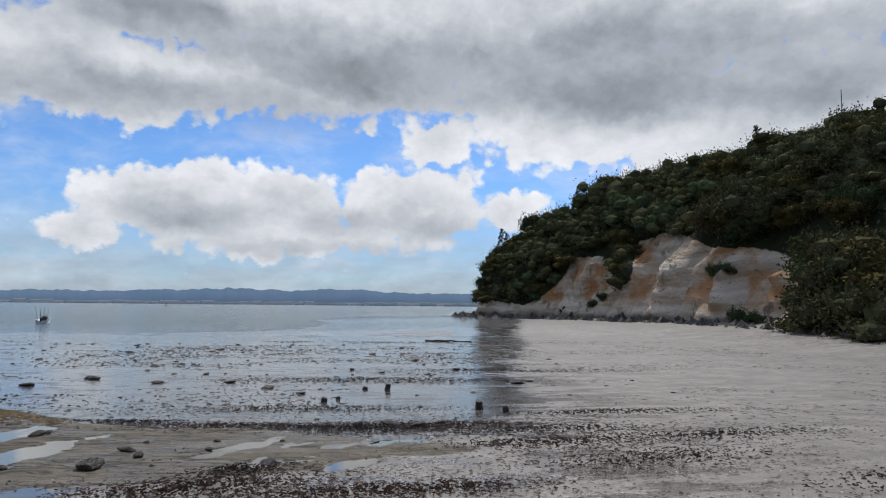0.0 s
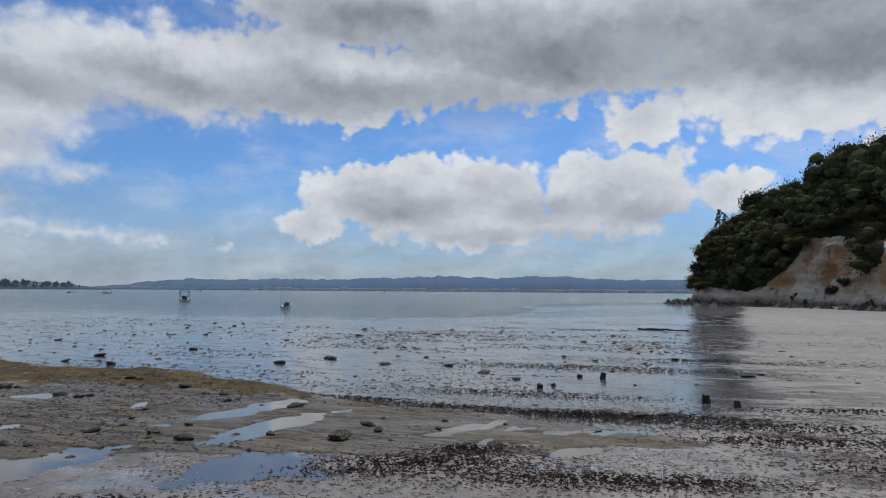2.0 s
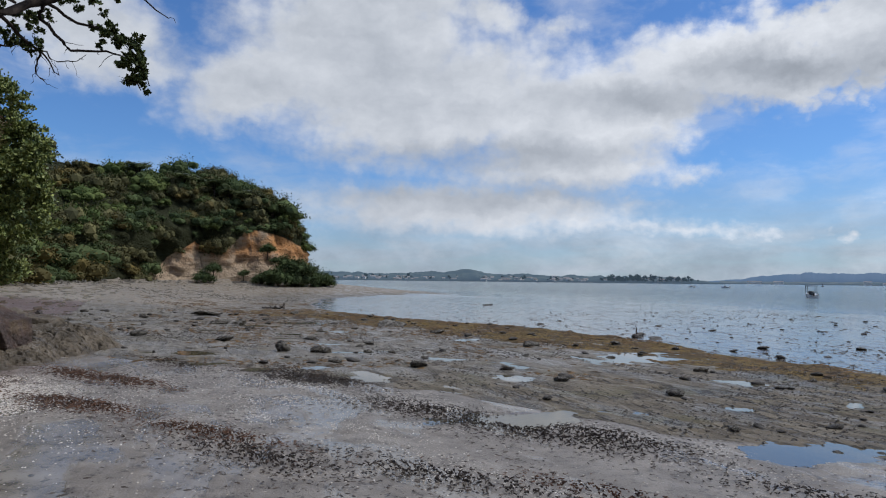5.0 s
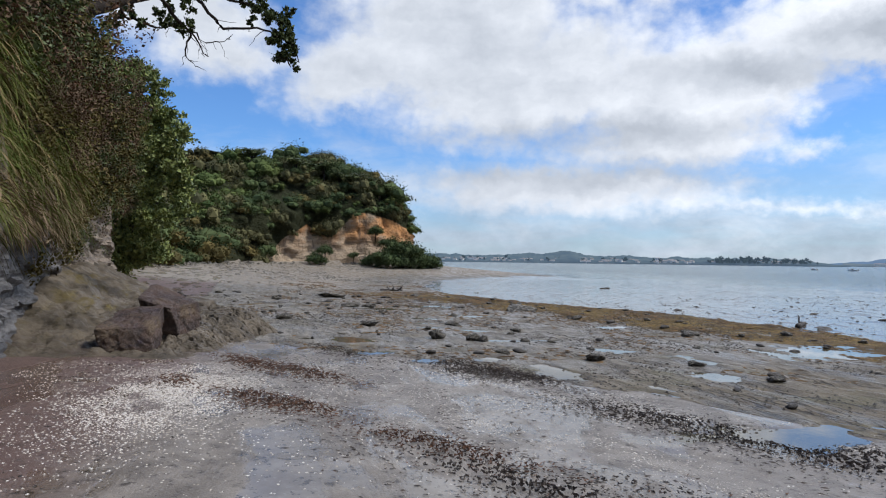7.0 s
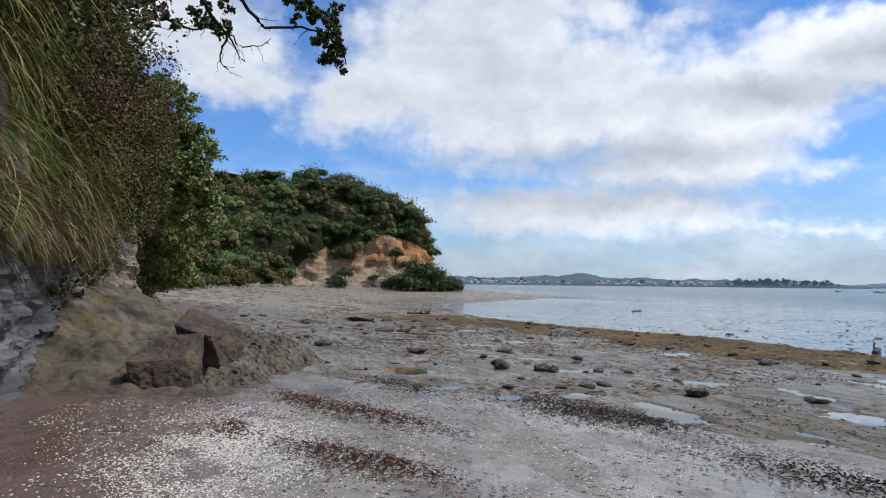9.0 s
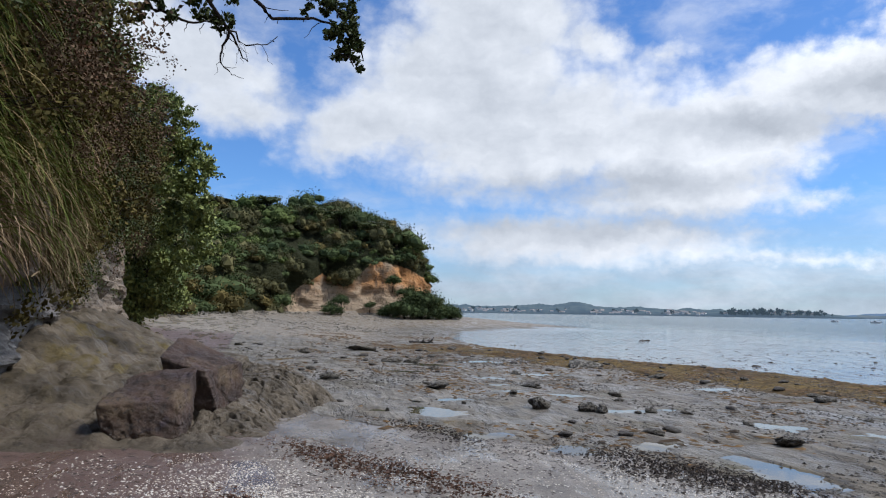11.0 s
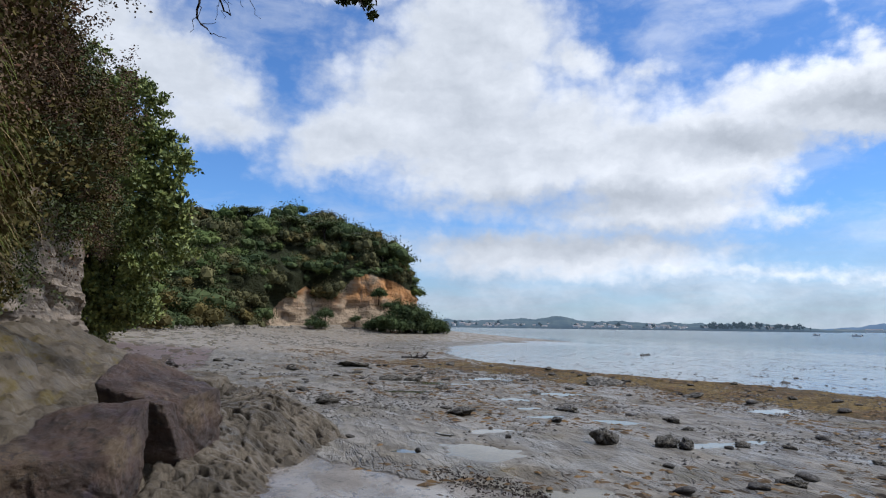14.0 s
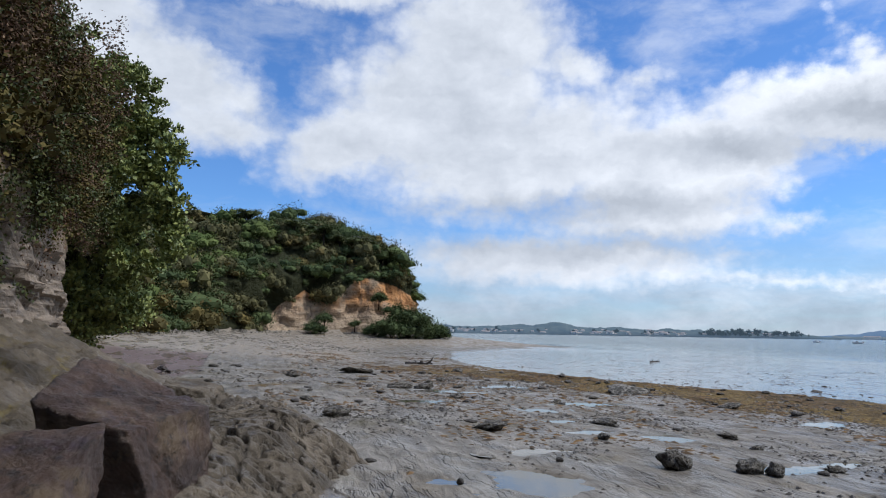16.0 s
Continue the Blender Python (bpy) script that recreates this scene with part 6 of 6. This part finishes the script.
bits("ledge_weed", "orange-brown seaweed tufts thick along the rock ledge", "seaweed", 11000, (-48, -5.5, 2, 16.5), lambda x, y: zones(x, y)[1] * clumpy(x, y, 0.6, 151, -0.3, 0.4), 0.045, 0.28, "kelp", 152, 1.5)
bits("ledge_weed", "scattered yellow-brown seaweed patches over the rock shelf", "seaweed", 5000, (-60, -12, -3, 13), lambda x, y: zones(x, y)[0] * (1 - zones(x, y)[1]) * clumpy(x, y, 0.4, 161, 0.15, 0.5), 0.042, 0.3, "kelp", 162, 1.6)
bits("foot_rubble", "fallen blocks and rubble along the foot of the bluff", "rubble", 900, (0, 34, 36, 135), lambda x, y: np.where(np.abs(along(FOOT_EAST, x, y)[0] - 2.0) < 2.2, 1.0, 0.0), 0.22, 0.8, "stone", 153)
bits("foot_rubble", "fallen blocks and rubble along the foot of the bluff", "rubble", 900, (-118, -60, -16, 28), lambda x, y: np.where((along(FOOT_WEST, x, y)[0] < 3.5) & (along(FOOT_WEST, x, y)[1] < 0), 1.0, 0.0), 0.09, 0.8, "crusted_stone", 154)
bits("shore_stones", "small stones and weedy clods over the far beach", "stones", 2600, (-105, -24, -9, 12), lambda x, y: (along(FOOT_WEST, x, y)[1] < 0) * clumpy(x, y, 0.12, 155, -0.1, 0.6), 0.040, 0.6, "crusted_stone", 156, 1.5)


# ---- on the water and beyond it ----
def boat(label, x, y, turn, size, canopy=True, rods=0):
    top = thing("motor_boat", label, "boat", "boats at anchor", m=pose(x, y, SEA, 0, 0, turn) @ Matrix.Diagonal((size, size, size, 1)))
    v, f, n = [], [], 9
    for i in range(n):
        k = i / (n - 1)
        w = 1.0 * (1 - max(0, k - 0.45) ** 2 * 3.2)
        rise = 0.25 * k * k
        for px, pz in ((-w, 0.75 + rise), (-w * 0.82, 0.0), (0, -0.25 + rise), (w * 0.82, 0.0), (w, 0.75 + rise), (w * 0.86, 0.72 + rise), (0, 0.35 + rise), (-w * 0.86, 0.72 + rise)):
            v.append((px, -2.4 + 4.8 * k, pz))
    for i in range(n - 1):
        f += [[i * 8 + j, i * 8 + (j + 1) % 8, (i + 1) * 8 + (j + 1) % 8, (i + 1) * 8 + j] for j in range(8)]
    f += [list(range(8)), [(n - 1) * 8 + j for j in range(8)][::-1]]
    part("hull", mesh("hull", v, f, M["hull"]), top)
    part("outboard", bm_mesh("outboard", block(4, (0.35, 0.4, 0.75), 0, 0.5, 0.02, 2), M["dark_gear"]), top, m=pose(0, -2.6, 0.75))
    part("console", bm_mesh("console", block(6, (0.9, 0.6, 0.8), 0.2, 0.3, 0.02, 2), M["dark_gear"]), top, m=pose(0, 0.2, 0.9))
    if canopy:
        part("canopy", bm_mesh("canopy", block(7, (1.9, 2.2, 0.16), 0, 0.2, 0.02, 3), M["canvas"]), top, m=pose(0, -0.3, 2.35))
        for px in (-0.85, 0.85):
            for py in (-1.2, 0.7):
                part("pole", mesh("pole", *tube([(px, py, 0.6), (px, py, 2.35)], [0.05, 0.05], 6), M["dark_gear"]), top)
    for i in range(rods):
        px = -0.9 + 1.8 * i / max(1, rods - 1)
        part("rod", mesh("rod", *tube([(px * 0.8, -1.6, 0.6), (px * 1.25, -2.2, 3.0)], [0.045, 0.02], 5), M["dark_gear"]), top)


boat("small white motor boat with a dark canvas canopy", -86.3, 105.8, 48, 0.9, True)
boat("open dinghy with fishing rods standing upright", -46.1, 76.4, 20, 0.62, False, 4)
boat("small open boat far out on the harbour", -290, 268, 95, 0.8, False)
boat("small open boat far out on the harbour", -256, 258, 110, 0.9, False)
for bx, by in ((-485, 623), (-252, 600)):
    b = thing("buoy", "dark channel buoy standing in the water", "buoy", "channel buoys", m=pose(bx, by, SEA))
    part("float", bm_mesh("float", block(2, (2.2, 2.2, 1.4), 0, 0.8, 0.05, 3), M["buoy"]), b)
    part("mast", mesh("mast", *tube([(0, 0, 0.4), (0, 0, 3.4)], [0.35, 0.2], 8), M["buoy"]), b)


def suburb():
    r = np.random.default_rng(171)
    wall = []
    for w, d, h in ((14, 10, 5), (20, 10, 6), (11, 9, 7)):
        walls = mesh("wall", [(-w / 2, -d / 2, -6), (w / 2, -d / 2, -6), (w / 2, d / 2, -6), (-w / 2, d / 2, -6), (-w / 2, -d / 2, h), (w / 2, -d / 2, h), (w / 2, d / 2, h), (-w / 2, d / 2, h)],
                     [[0, 1, 5, 4], [1, 2, 6, 5], [2, 3, 7, 6], [3, 0, 4, 7], [4, 5, 6, 7]], M["house_wall"])
        e = 0.8
        roof = mesh("roof", [(-w / 2 - e, -d / 2 - e, h), (w / 2 + e, -d / 2 - e, h), (w / 2 + e, d / 2 + e, h), (-w / 2 - e, d / 2 + e, h), (-w / 2 - e, 0, h + 3), (w / 2 + e, 0, h + 3)],
                    [[0, 1, 5, 4], [2, 3, 4, 5], [0, 4, 3], [1, 2, 5], [3, 2, 1, 0]], M["house_roof"])
        wall.append((walls, roof))
    for i in range(120):
        a = radians(r.uniform(57, 89) if i < 105 else r.uniform(46.5, 57))
        d = 1906 + 60 * r.uniform() ** 1.5
        z = 2 + (d - 1900) * 0.14 + r.uniform(-3, 3)
        house = thing("house", "pale suburban house among trees on the far shore", "house", "houses on the far shore", m=pose(-d * math.sin(a), d * math.cos(a), z, 0, 0, math.degrees(a) + r.uniform(-40, 40)) @ Matrix.Diagonal((0.8, 0.8, 0.6, 1)))
        walls, roof = wall[int(r.integers(0, 3))]
        part("wall", walls, house)
        part("roof", roof, house)
    clumps = [(0, 0, 9, 6, 6, 4.5), (3, 1, 12, 4, 4, 3), (-3, -1, 11, 4.5, 4, 3), (0, 2, 14, 3, 3, 2.5)]
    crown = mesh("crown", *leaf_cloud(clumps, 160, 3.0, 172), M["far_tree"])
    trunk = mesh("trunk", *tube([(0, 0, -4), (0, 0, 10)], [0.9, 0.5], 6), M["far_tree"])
    for i in range(130):
        a = radians(r.uniform(47.5, 54) if i < 46 else r.uniform(46, 89))
        d = 1903 + 55 * r.uniform()
        k = r.uniform(0.55, 1.1) if i < 46 else r.uniform(0.35, 0.8)
        tree = thing("distant_tree", "dark tree on the far shore", "tree", "trees on the far shore", m=pose(-d * math.sin(a), d * math.cos(a), 1 + (d - 1900) * 0.14, 0, 0, r.uniform(0, 360)) @ Matrix.Diagonal((k, k, k, 1)))
        part("crown", crown, tree)
        part("trunk", trunk, tree)
    for i in range(34):      # pale sheds and works on the flats below the hills
        a = radians(r.uniform(0, 43))
        d, w, h = 3492, r.uniform(25, 80), r.uniform(8, 17)
        shed = thing("warehouse", "long pale warehouse on the distant flats", "building", "works on the distant flats", m=pose(-d * math.sin(a), d * math.cos(a), SEA, 0, 0, math.degrees(a)))
        part("wall", mesh("wall", [(-w / 2, -5, 0), (w / 2, -5, 0), (w / 2, 5, 0), (-w / 2, 5, 0), (-w / 2, -5, h), (w / 2, -5, h), (w / 2, 5, h), (-w / 2, 5, h)], [[0, 1, 5, 4], [1, 2, 6, 5], [2, 3, 7, 6], [3, 0, 4, 7]], M["house_wall"]), shed)
        part("roof", mesh("roof", [(-w / 2, -5, h), (w / 2, -5, h), (w / 2, 5, h), (-w / 2, 5, h), (-w / 2, 0, h + 3), (w / 2, 0, h + 3)], [[0, 1, 5, 4], [2, 3, 4, 5], [0, 4, 3], [1, 2, 5]], M["house_roof"]), shed)


suburb()
mast = thing("radio_mast", "thin grey mast rising from the bush on the hilltop", "mast", m=Matrix.Translation(hill_place(FOOT_EAST, 1, EAST_TALL, EAST_CLIFF, 201, 118, 46)))
part("pole", mesh("pole", *tube([(0, 0, -1), (0, 0, 8)], [0.11, 0.06], 6), M["dark_gear"]), mast)
